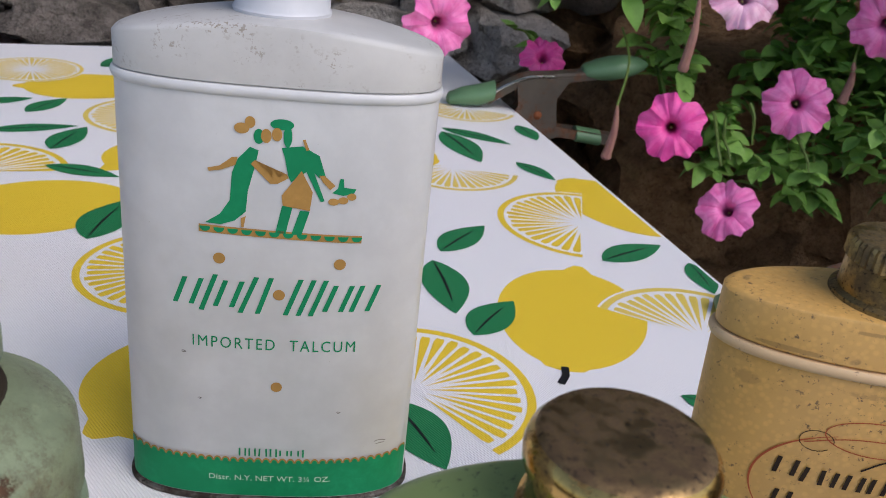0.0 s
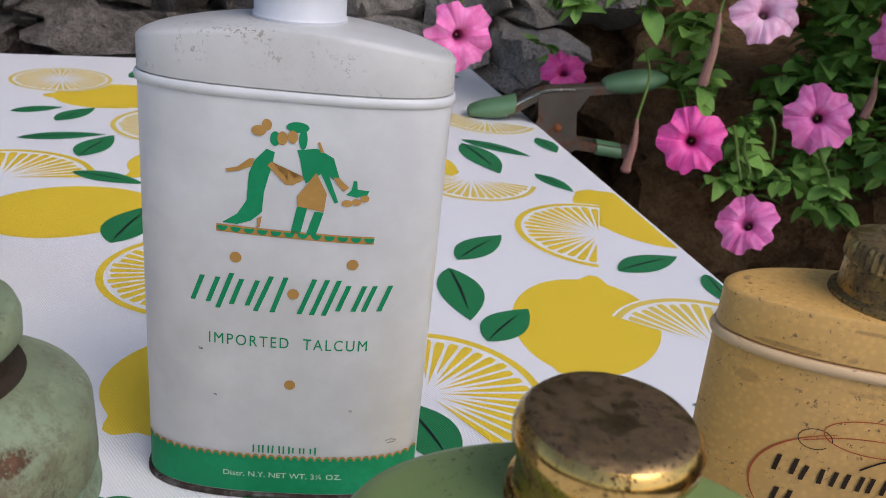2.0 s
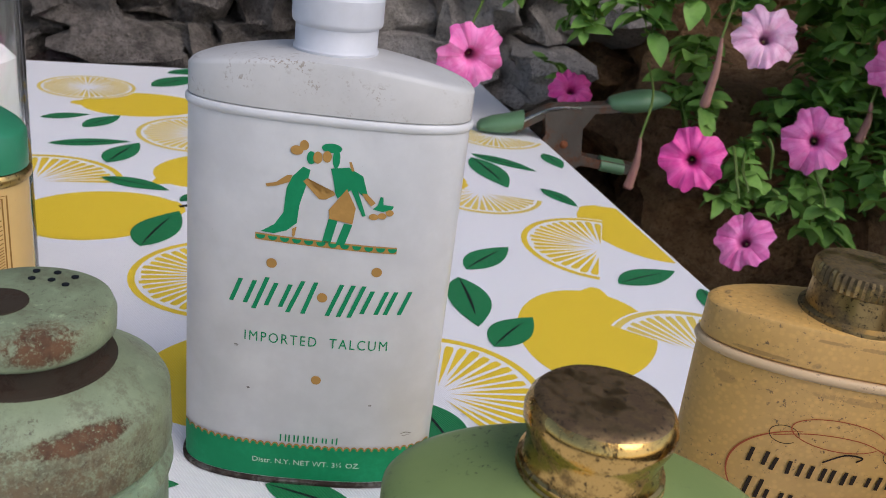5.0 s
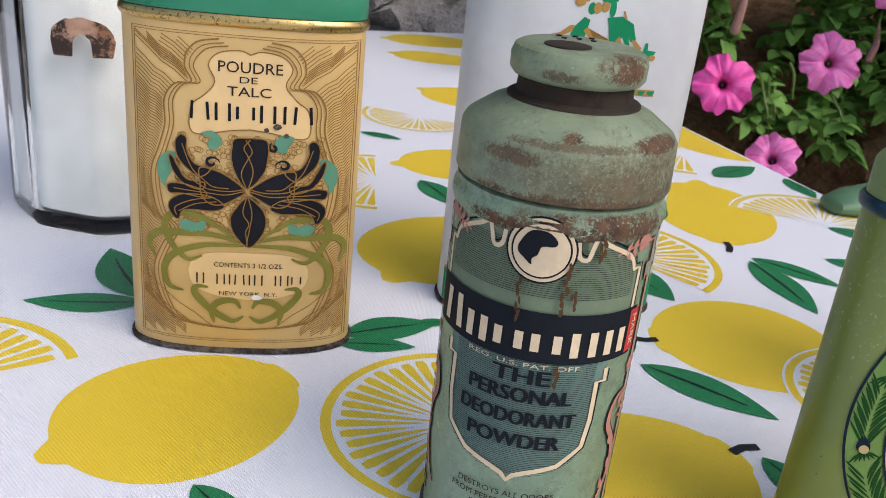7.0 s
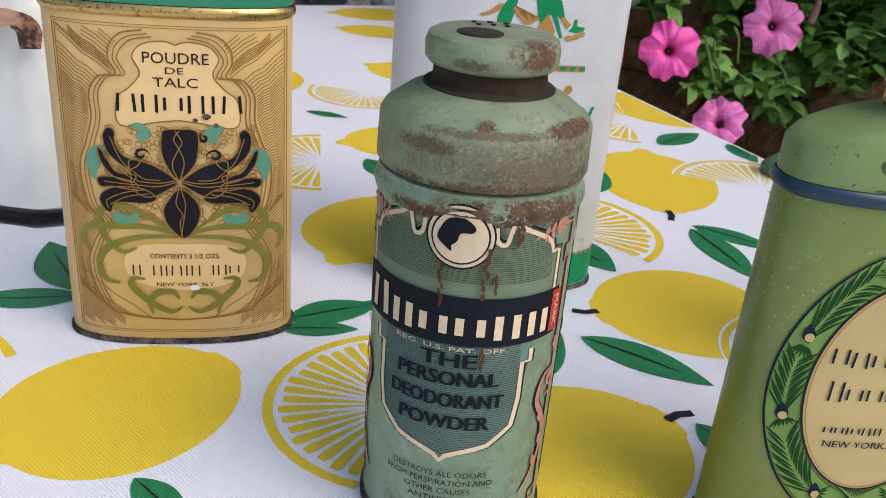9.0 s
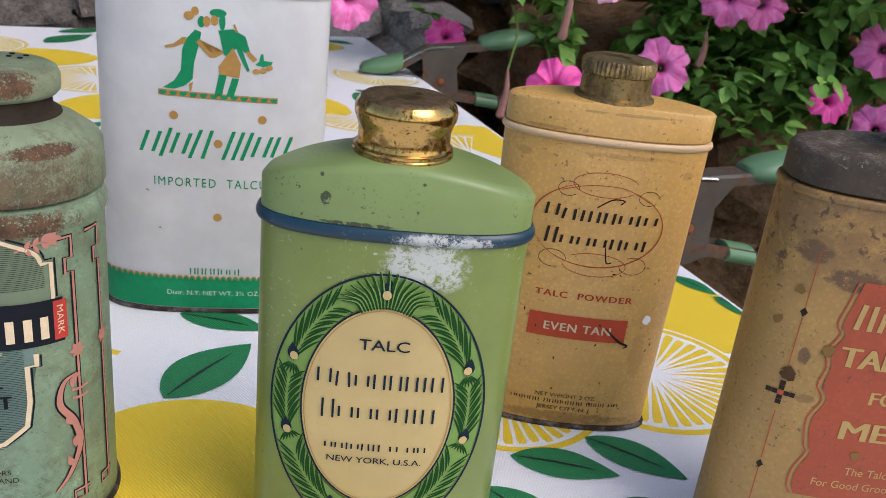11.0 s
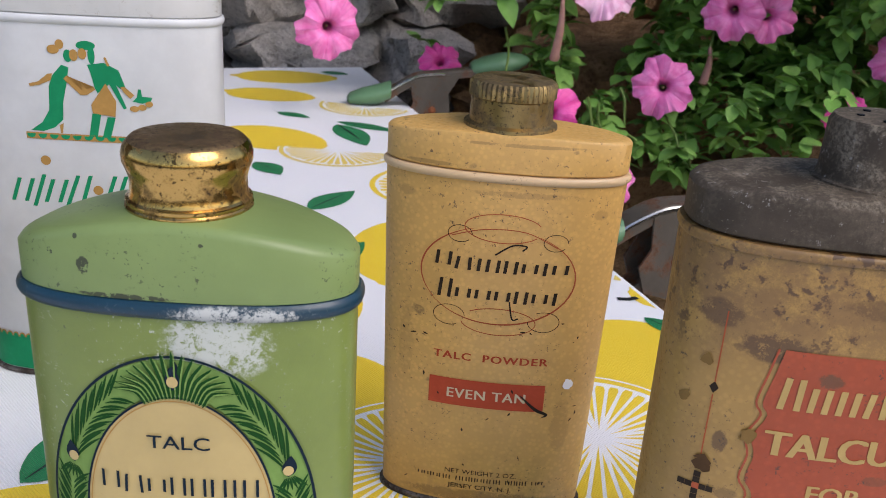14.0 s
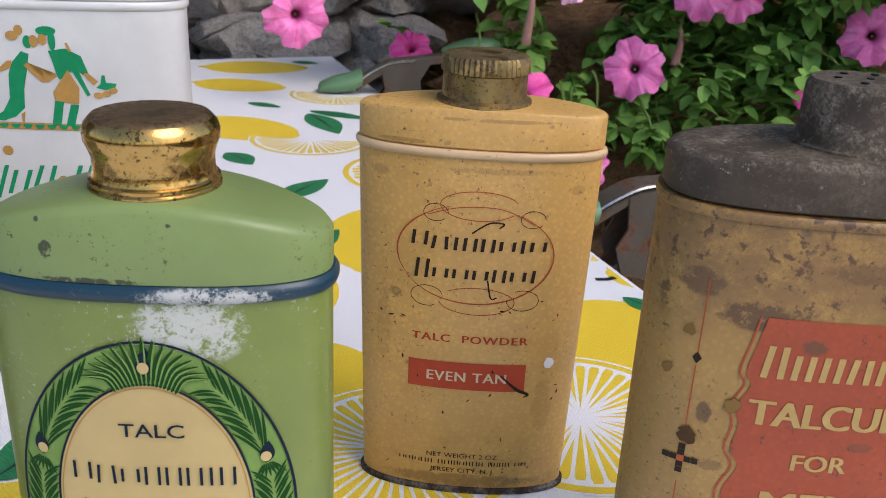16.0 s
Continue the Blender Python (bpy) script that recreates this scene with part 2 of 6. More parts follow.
M_AM_PINK = ink("dusty_pink_ink", (0.45, 0.20, 0.15))
M_AM_RED = ink("red_ink", (0.45, 0.05, 0.04))


def talced(name, c, dusting=0.85):
    """Leaf-green enamel with spilt talc caked below the shoulder."""
    n = Nodes(name)
    big, fine = n.noise(45, 5), n.noise(900, 3, 0.75)
    col = n.mix(n.ramp(big, 0.3, 0.75), tint(c, 0.88), tint(c, 1.08))
    zc = n.axis(2)
    patch = n.mul(n.blob((0.0070, -0.0120, 0.0830), (0.0140, 0.02, 0.0100)), n.blob((-0.0005, -0.012, 0.0755), (0.0055, 0.02, 0.0135)), "MAXIMUM")
    patch = n.mul(patch, n.blob((0.011, -0.015, 0.0888), (0.018, 0.02, 0.0028)), "MAXIMUM")
    ragged = n.noise(260, 8, 0.9)
    talc = n.ramp(n.mul(patch, n.ramp(ragged, 0.38, 0.62, 0.0, 1.0)), 0.08, 0.36)
    dust = n.mul(n.ramp(fine, 0.60, 0.68), n.ramp(zc, 0.035, 0.08, 0.0, dusting))
    talc = n.mul(talc, n.mul(dust, n.ramp(n.noise(60, 3), 0.4, 0.65)), "MAXIMUM")
    grime = n.mul(n.ramp(fine, 0.66, 0.7), n.ramp(n.noise(75, 2), 0.5, 0.62))
    col = n.mix(n.mul(grime, 0.8), col, (0.05, 0.06, 0.03))
    col = n.mix(n.mul(talc, 0.82), col, (0.56, 0.57, 0.54))
    n.bump(n.mul(n.mul(talc, 0.7), n.mul(fine, 0.25), "ADD"), 0.3, 0.0006)
    return n.done(col, n.ramp(talc, 0, 1, 0.32, 0.9))


M_GR_BODY = talced("leaf_green_enamel", (0.172, 0.222, 0.048))
M_GR_LID = paint("green_enamel_lid", (0.195, 0.265, 0.09), 0.36, (0.05, 0.06, 0.03), 0.85, 0.59, chips=(((-0.0150, -0.0112, 0.0962), (0.0017, 0.006, 0.0023)), ((-0.0160, -0.0095, 0.1012), (0.0007, 0.004, 0.0007)), ((-0.021, -0.0105, 0.0978), (0.0009, 0.004, 0.0012)), ((0.005, -0.0125, 0.1012), (0.0006, 0.004, 0.0006)), ((-0.008, -0.011, 0.0912), (0.012, 0.01, 0.0008))))
M_GR_BLUE = talced("navy_enamel", (0.005, 0.034, 0.060), 0.1)
M_GR_DARK = ink("dark_green_ink", (0.014, 0.062, 0.014))
M_GR_LIGHT = ink("pale_leaf_ink", (0.175, 0.285, 0.075))
M_GR_NAVY = ink("navy_ink", (0.012, 0.022, 0.034))
M_GR_CREAM = paint("cream_oval", (0.50, 0.37, 0.15), 0.4, (0.3, 0.2, 0.08), 0.35)


def grimy(name, c, hi=0.08, blots=0.55, wave=0.0, stains=()):
    """Tan lithographed tin, scuffed, with blots of rust and dirt."""
    n = Nodes(name)
    fine, big = n.noise(800, 4, 0.75), n.noise(38, 6, 0.7)
    zc = n.axis(2)
    dots = n.cells(720)
    col = n.mix(n.ramp(big, 0.3, 0.75), tint(c, 0.84), tint(c, 1.08))
    col = n.mix(n.mul(n.ramp(dots, 0.2, 0.55), 0.32), col, tint(c, 0.66))
    smear = n.mul(n.ramp(n.noise(85, 7, 0.85), 0.37, 0.55), n.ramp(zc, hi - 0.012, hi + 0.006))
    col = n.mix(n.mul(smear, wave * 0.75), col, (0.16, 0.085, 0.035))
    pock = n.mul(n.ramp(n.noise(230, 4, 0.7), 0.56, 0.64), n.ramp(zc, hi - 0.010, hi + 0.004))
    col = n.mix(n.mul(pock, wave), col, (0.085, 0.043, 0.02))
    ragged = n.noise(300, 6, 0.85)
    for centre, size, k in stains:
        spot = n.ramp(n.mul(n.blob(centre, size), n.ramp(ragged, 0.32, 0.60)), 0.08, 0.32)
        col = n.mix(n.mul(spot, k), col, (0.10, 0.052, 0.022))
    blot = n.ramp(n.noise(95, 3, 0.5), 0.70, 0.735)
    speck = n.mul(n.ramp(fine, 0.60, 0.66), n.ramp(n.noise(60, 3), 0.42, 0.58))
    col = n.mix(n.mul(n.mul(blot, blots), n.ramp(fine, 0.2, 0.55)), col, (0.13, 0.08, 0.04))
    col = n.mix(n.mul(speck, 0.8), col, (0.06, 0.04, 0.03))
    low = n.mul(n.ramp(zc, 0.03, 0.0), n.ramp(n.noise(120, 4), 0.5, 0.7))
    col = n.mix(n.mul(low, 0.3), col, (0.2, 0.13, 0.06))
    n.bump(n.mul(n.mul(big, 0.3), n.mul(fine, 0.5), "ADD"), 0.18, 0.0005)
    return n.done(col, n.ramp(fine, 0.3, 0.7, 0.34, 0.55))


M_TAN_BODY = grimy("tan_lithograph", (0.68, 0.395, 0.115), 0.2, 0.6, 0.0, (
    ((-0.024, -0.006, 0.0905), (0.004, 0.01, 0.0020), 0.22), ((0.024, -0.006, 0.0880), (0.0025, 0.01, 0.0020), 0.25), ((0.004, -0.011, 0.1045), (0.022, 0.01, 0.0007), 0.4), ((-0.018, -0.009, 0.0985), (0.010, 0.01, 0.0008), 0.4), ((0.006, -0.011, 0.0925), (0.020, 0.01, 0.0012), 0.3),
    ((-0.022, -0.006, 0.050), (0.003, 0.01, 0.016), 0.15), ((0.020, -0.007, 0.028), (0.004, 0.01, 0.012), 0.2), ((0.0, -0.01, 0.004), (0.03, 0.02, 0.003), 0.5)))
M_TAN_RIB = paint("worn_tan_bead", (0.62, 0.43, 0.24), 0.35, (0.2, 0.12, 0.06), 0.7, 0.6)
M_RED_INK = ink("brick_red_ink", (0.46, 0.075, 0.035))
M_RED_LINE = ink("red_line_ink", (0.42, 0.10, 0.045))
M_TAN_BLACK = ink("brown_black_ink", (0.035, 0.025, 0.018))
M_WI_BODY = grimy("ochre_lithograph", (0.40, 0.232, 0.062), 0.086, 0.9, 0.95, (
    ((-0.0165, -0.0145, 0.0850), (0.0080, 0.012, 0.0042), 0.9), ((-0.026, -0.010, 0.0900), (0.0060, 0.010, 0.0040), 0.75), ((0.0135, -0.0145, 0.0885), (0.0070, 0.012, 0.0042), 0.85), ((0.002, -0.0155, 0.0945), (0.012, 0.012, 0.0030), 0.6),
    ((-0.0225, -0.0125, 0.0640), (0.0020, 0.01, 0.0035), 0.8), ((-0.020, -0.013, 0.0530), (0.0035, 0.01, 0.0020), 0.5), ((0.0255, -0.0115, 0.0700), (0.0040, 0.01, 0.0090), 0.6)))


def dusty(name, c, dust, z_top):
    """Dull black enamel, rubbed at the edges, with grit settled on its flat top."""
    n = Nodes(name)
    fine, mid = n.noise(1100, 4, 0.8), n.noise(140, 6, 0.8)
    col = n.mix(n.ramp(n.noise(60, 5), 0.3, 0.75), c, tint(c, 1.7))
    grit = n.mul(n.ramp(mid, 0.40, 0.62), n.ramp(fine, 0.36, 0.62))
    col = n.mix(n.mul(grit, n.ramp(n.axis(2), z_top - 0.0016, z_top, 0.18, 0.85)), col, dust)
    col = n.mix(n.mul(n.ramp(fine, 0.66, 0.72), 0.6), col, tint(dust, 1.3))
    rub = n.mul(n.ramp(n.noise(420, 5, 0.85), 0.60, 0.66), n.ramp(n.noise(55, 3), 0.45, 0.62))
    col = n.mix(n.mul(rub, 0.8), col, (0.46, 0.44, 0.41))
    n.bump(n.mul(n.mul(mid, 0.5), n.mul(fine, 0.5), "ADD"), 0.3, 0.0005)
    return n.done(col, 0.6, spec=0.22)


M_WI_LID = dusty("dusty_black_lid", (0.045, 0.034, 0.024), (0.25, 0.205, 0.15), 0.1128)
M_WI_RED = grimy("orange_red_print", (0.38, 0.066, 0.019), 0.2, 0.6, 0.0, (((-0.006, -0.0155, 0.0800), (0.0035, 0.01, 0.0022), 0.8), ((0.006, -0.0155, 0.0600), (0.004, 0.01, 0.0015), 0.5)))
M_WI_TEXT = ink("straw_ink", (0.47, 0.32, 0.12))


def stone(name, c, c2, moss=0.0):
    n = Nodes(name)
    r = n.t.nodes.new("ShaderNodeObjectInfo").outputs["Random"]
    big, mid, fine = n.noise(14, 6, 0.65), n.noise(60, 6, 0.7), n.noise(260, 4, 0.7)
    col = n.mix(n.ramp(mid, 0.3, 0.72), c, c2)
    col = n.mix(n.mul(n.ramp(r, 0.0, 1.0), 0.45), col, tint(c2, 0.55))
    col = n.mix(n.mul(n.ramp(fine, 0.52, 0.66), 0.55), col, tint(c, 0.35))
    col = n.mix(n.mul(n.ramp(n.noise(35, 6, 0.8), 0.52, 0.62), 0.4), col, tint(c, 0.45))
    col = n.mix(n.mul(n.ramp(big, 0.5, 0.7), moss), col, (0.05, 0.075, 0.02))
    n.bump(n.mul(n.mul(mid, 0.6), n.mul(fine, 0.5), "ADD"), 1.0, 0.02)
    return n.done(col, 0.9, spec=0.15)


M_STONE = stone("grey_fieldstone", (0.12, 0.102, 0.088), (0.36, 0.315, 0.28), 0.2)
M_STONE_RED = stone("pink_fieldstone", (0.22, 0.11, 0.09), (0.32, 0.25, 0.23), 0.1)
M_STONE_BROWN = stone("rust_brown_stone", (0.20, 0.108, 0.052), (0.46, 0.275, 0.14), 0.3)
M_STONE_PALE = stone("pale_grey_stone", (0.46, 0.41, 0.37), (0.72, 0.66, 0.61), 0.03)
M_MORTAR = stone("dark_mortar", (0.022, 0.019, 0.016), (0.05, 0.043, 0.037), 0.5)
M_SOIL = stone("dark_soil", (0.035, 0.027, 0.02), (0.06, 0.045, 0.03), 0.3)


def leafy(name, c, c2):
    n = Nodes(name)
    r = n.t.nodes.new("ShaderNodeObjectInfo").outputs["Random"]
    isl = n.t.nodes.new("ShaderNodeNewGeometry").outputs["Random Per Island"]
    col = n.mix(n.mul(n.mul(r, 0.5), n.mul(isl, 0.5), "ADD"), c, c2)
    col = n.mix(n.ramp(n.noise(160, 3), 0.35, 0.7, 0, 0.35), col, tint(c, 0.7))
    n.bump(n.noise(300, 3), 0.3, 0.0008)
    n.b.inputs["Subsurface Weight"].default_value = 0.25
    n.b.inputs["Subsurface Radius"].default_value = (0.004, 0.006, 0.002)
    return n.done(col, 0.5, spec=0.18)


M_LEAF = leafy("petunia_leaf", (0.12, 0.26, 0.05), (0.34, 0.56, 0.135))
M_STALK = leafy("petunia_stem", (0.09, 0.15, 0.03), (0.14, 0.2, 0.05))
M_DRY = leafy("withered_petal", (0.28, 0.13, 0.11), (0.42, 0.25, 0.2))


def petal(name, c, c2):
    n = Nodes(name)
    ang = n.noise(90, 3, 0.5, warp=1.5)
    col = n.mix(n.ramp(ang, 0.3, 0.7), c, c2)
    turn = n.mul(n.axis(1), n.axis(0), "ARCTAN2")
    count = n.t.nodes.new("ShaderNodeMath")
    count.operation = "MULTIPLY"
    count.inputs[1].default_value = 25.0
    n.link(turn, count.inputs[0])
    rays = n.mul(n.ramp(n.mul(count.outputs[0], 0.0, "SINE"), 0.6, 1.0), n.ramp(n.noise(150, 3), 0.4, 0.7, 0.15, 0.5))
    col = n.mix(rays, col, tint(c, 0.72))
    col = n.mix(n.blob((0, 0, -0.006), (0.0080, 0.0080, 0.014)), col, tint(c, 0.6))
    col = n.mix(n.blob((0, 0, -0.012), (0.0046, 0.0046, 0.011)), col, (0.16, 0.02, 0.07))
    n.bump(n.noise(180, 4), 0.5, 0.001)
    n.b.inputs["Subsurface Weight"].default_value = 0.2
    n.b.inputs["Subsurface Radius"].default_value = (0.006, 0.002, 0.004)
    return n.done(col, 0.55)


M_PETAL = petal("pink_petal", (0.78, 0.14, 0.42), (0.86, 0.25, 0.55))
M_STAMEN = paint("pale_yellow_stamen", (0.55, 0.50, 0.22), 0.6)
M_PETAL_HOT = petal("hot_pink_petal", (0.78, 0.055, 0.33), (0.85, 0.12, 0.43))
M_PETAL_PALE = petal("pale_pink_petal", (0.76, 0.36, 0.55), (0.86, 0.54, 0.70))
M_CLAMP = rusty("weathered_clamp_steel", (0.08, 0.068, 0.055), (0.20, 0.07, 0.025), 0.8, -0.1, -0.05, rough=0.45)
M_CLAMP_EDGE = brass("bright_steel_edge", (0.62, 0.6, 0.56), (0.2, 0.13, 0.08), 0.2, 0.25)
M_VINYL = paint("green_vinyl", (0.105, 0.21, 0.11), 0.38, (0.3, 0.32, 0.25), 0.5)
M_WOOD = paint("grey_weathered_wood", (0.2, 0.15, 0.1), 0.7, (0.05, 0.04, 0.03), 0.6)
M_POWDER = paint("white_talc_powder", (0.86, 0.82, 0.81), 0.8, (0.3, 0.2, 0.15), 0.5, 0.72)
_s = Nodes("scorched_paper")
_b = _s.ramp(_s.noise(130, 6, 0.75), 0.46, 0.56)
M_SCORCH = _s.done(_s.mix(_b, _s.mix(_s.ramp(_s.noise(70, 4), 0.4, 0.6), (0.50, 0.30, 0.20), (0.26, 0.12, 0.06)), (0.035, 0.018, 0.012)), 0.8)
_g = Nodes("bottle_glass")
_g.b.inputs["Transmission Weight"].default_value = 1.0
_g.b.inputs["IOR"].default_value = 1.3
M_GLASS = _g.done((0.93, 0.97, 0.95), 0.03)


# ---------------------------------------------------------------- building blocks
def part(name, bm, material, parent=None, label="", smooth=True, kind=""):
    """Link a bmesh as one mesh object under a thing or a part."""
    me = bpy.data.meshes.new(name)
    if smooth:
        for f in bm.faces:
            f.smooth = True
    bm.to_mesh(me)
    bm.free()
    for m in material if isinstance(material, (list, tuple)) else (material,):
        me.materials.append(m)
    if smooth:
        me.set_sharp_from_angle(angle=radians(38))
    ob = new(name, me)
    if parent is not None:
        ob.parent = parent
    return tagged(ob, label, kind=kind)


def thing(name, m, label, category, group=""):
    """An Empty at a thing's base."""
    ob = new(name)
    ob.empty_display_size = 0.01
    ob.matrix_world = m
    return tagged(ob, label, category, group)


def loft(rings, closed=True, caps=(True, True)):
    """A skin over rings of equal count."""
    bm = bmesh.new()
    vs = [[bm.verts.new(p) for p in r] for r in rings]
    k = len(vs[0])
    for a, b in zip(vs, vs[1:]):
        for i in range(k if closed else k - 1):
            j = (i + 1) % k
            bm.faces.new((a[i], a[j], b[j], b[i]))
    if caps[0]:
        bm.faces.new(vs[0][::-1])
    if caps[1]:
        bm.faces.new(vs[-1])
    return bm


def oval(a, b, n, z, k=72):
    """A superellipse ring at height z."""
    out = []
    for i in range(k):
        t = 2 * math.pi * i / k
        c, s = math.cos(t), math.sin(t)
        out.append((a * math.copysign(abs(c) ** (2 / n), c), b * math.copysign(abs(s) ** (2 / n), s), z))
    return out


def lathe(profile, k=48, centre=(0, 0)):
    return loft([[(centre[0] + r * math.cos(2 * math.pi * i / k), centre[1] + r * math.sin(2 * math.pi * i / k), z) for i in range(k)] for r, z in profile])


def ovals(levels, a, b, n, k=72):
    """levels: inset from the oval, height."""
    return loft([oval(a - d, b - d, n, z, k) for d, z in levels])


class Face:
    """The printed front of a tin: u across, v up, in metres; layers of ink lie 0.12 mm over one another."""

    def __init__(self, owner, a, b, n, a_low=None, height=0.09, turn=0.0, round_=False, shift=0.0, gain=1.0, lift=0.0):
        self.owner, self.a, self.b, self.n, self.turn, self.round = owner, a, b, n, radians(turn), round_
        self.k = 0.0 if a_low is None else (a - a_low) / height
        self.height, self.shift, self.gain, self.lift = height, shift, gain, lift

    def at(self, u, v, layer):
        off = 0.00008 + 0.00011 * layer
        v = v * self.gain + self.lift
        if self.round:
            t = u / self.a + self.turn
            return Vector(((self.a + off) * math.sin(t), -(self.a + off) * math.cos(t), v))
        u += self.shift
        d = self.k * max(0.0, self.height - v)
        a, b = self.a - d, self.b - d
        x = max(-0.999, min(0.999, u / a))
        return Vector((u, -b * (1 - abs(x) ** self.n) ** (1 / self.n) - off, v))

    def print(self, bm, name, material, layer=1, label="", step=0.0015, parent=None, kind=""):
        """Wrap a flat bmesh (x = u, y = v) round the front."""
        us = [v.co.x for v in bm.verts]
        u = math.floor(min(us) / step) * step + step
        while u < max(us):
            bmesh.ops.bisect_plane(bm, geom=bm.verts[:] + bm.edges[:] + bm.faces[:], dist=1e-7, plane_co=(u, 0, 0), plane_no=(1, 0, 0))
            u += step
        for v in bm.verts:
            v.co = self.at(v.co.x, v.co.y, layer + v.co.z)
        return part(name, bm, material, parent or self.owner, label, smooth=False, kind=kind or ("stuff" if name.endswith(("_mark", "scallop", "hatching", "pebbling")) else ""))


def flat(*polys):
    """A flat bmesh of polygons in (u, v)."""
    bm = bmesh.new()
    for p in polys:
        bm.faces.new([bm.verts.new((x, y, 0)) for x, y in p])
    bmesh.ops.triangulate(bm, faces=[f for f in bm.faces if len(f.verts) > 4])
    for f in bm.faces:
        if f.normal.z < 0:
            f.normal_flip()
    bm.normal_update()
    return bm


def ring_pts(cx, cy, rx, ry, k=40, a0=0.0, a1=360.0):
    full = abs(a1 - a0) >= 360
    return [(cx + rx * math.cos(radians(a0 + (a1 - a0) * i / (k if full else k - 1))), cy + ry * math.sin(radians(a0 + (a1 - a0) * i / (k if full else k - 1)))) for i in range(k)]


def curve_pts(points, k=8, closed=False):
    """A smooth line through points (Catmull-Rom)."""
    out, n = [], len(points)
    for i in range(n if closed else n - 1):
        g = [points[(i + d) % n] if closed else points[max(0, min(n - 1, i + d))] for d in (-1, 0, 1, 2)]
        for s in range(k):
            t = s / k
            out.append(tuple(0.5 * (2 * g[1][c] + (g[2][c] - g[0][c]) * t + (2 * g[0][c] - 5 * g[1][c] + 4 * g[2][c] - g[3][c]) * t * t + (3 * g[1][c] - g[0][c] - 3 * g[2][c] + g[3][c]) * t ** 3) for c in range(len(points[0]))))
    if not closed:
        out.append(tuple(points[-1]))
    return out


def strokes(lines, width, taper=False, closed=False):
    """Flat ribbons along lines in (u, v)."""
    bm = bmesh.new()
    for pts in lines:
        n = len(pts)
        left, right = [], []
        for i, p in enumerate(pts):
            q0, q1 = (pts[i - 1], pts[(i + 1) % n]) if closed else (pts[max(0, i - 1)], pts[min(n - 1, i + 1)])
            dx, dy = q1[0] - q0[0], q1[1] - q0[1]
            d = math.hypot(dx, dy) or 1e-9
            w = width / 2 * (math.sin(math.pi * (0.08 + 0.84 * i / max(1, n - 1))) if taper else 1.0)
            left.append(bm.verts.new((p[0] - dy / d * w, p[1] + dx / d * w, 0)))
            right.append(bm.verts.new((p[0] + dy / d * w, p[1] - dx / d * w, 0)))
        for i in range(n if closed else n - 1):
            j = (i + 1) % n
            bm.faces.new((right[i], right[j], left[j], left[i]))
    return bm


def words(text, cx, cy, height, width=None, bold=0.0, shear=0.0, spacing=1.0, tilt=0.0, fat=0.0):
    """Flat lettering centred at (cx, cy), with capitals of that height, set to that width."""
    cu = bpy.data.curves.new("lettering", "FONT")
    cu.body, cu.size, cu.offset, cu.shear, cu.space_character, cu.resolution_u = text, 1.0, bold, shear, spacing, 3
    ob = bpy.data.objects.new("lettering", cu)
    me = ob.to_mesh()
    bm = bmesh.new()
    bm.from_mesh(me)
    ob.to_mesh_clear()
    bpy.data.objects.remove(ob)
    bpy.data.curves.remove(cu)
    xs, ys = [v.co.x for v in bm.verts], [v.co.y for v in bm.verts]
    cap = 0.70 + 2 * bold
    sx = sy = height / cap
    if width:
        sx = width / (max(xs) - min(xs))
    mx = (max(xs) + min(xs)) / 2
    for v in bm.verts:
        x, y = (v.co.x - mx) * sx, (v.co.y - 0.35) * sy
        v.co = (cx + x, cy + y + x * tilt, 0)
    if fat:
        bm = merge(*[shifted(bm, d * fat, 0.3 * abs(d)) for d in (0, -1, 1)])
    return bm


def shifted(bm, du, dz):
    """A copy moved sideways and laid a little higher."""
    out = bm.copy()
    for v in out.verts:
        v.co += Vector((du, 0, dz + (0.15 if du > 0 else 0)))
    return out


WIDE = {"o": 1.0, "w": 1.05, "p": 0.85, "b": 0.38, " ": 0.55}


def marks(spec, cx, cy, height, width, stroke, slant=0.0, first=1.0):
    """Plain bars in place of a name: low pairs (o), splayed pairs (w), upright pairs (p), single (b); capitals of the spec stand taller."""
    gap = 0.26
    total = sum(WIDE[c.lower()] + gap for c in spec) - gap
    unit, x, lines = width / total, cx - width / 2, []
    for c in spec:
        w, k, q = WIDE[c.lower()] * unit, c.lower(), stroke / 2
        h = height * (first if c.isupper() else 1.0)
        y0 = cy - height / 2
        if k == "b":
            lines.append([(x + w / 2, y0), (x + w / 2, y0 + h)])
        elif k != " ":
            low, lean = (0.14 * h, 0.0) if k == "o" else (0.0, 0.06 * w if k == "w" else 0.0)
            lines += [[(x + q, y0 + low), (x + q + lean, y0 + h - low)], [(x + w - q, y0 + low), (x + w - q - lean, y0 + h - low)]]
        x += w + gap * unit
    bm = strokes(lines, stroke)
    for v in bm.verts:
        v.co.x += (v.co.y - cy) * slant
    return bm


def merge(*bms):
    out = bmesh.new()
    for b in bms:
        me = bpy.data.meshes.new("tmp")
        b.to_mesh(me)
        b.free()
        out.from_mesh(me)
        bpy.data.meshes.remove(me)
    return out


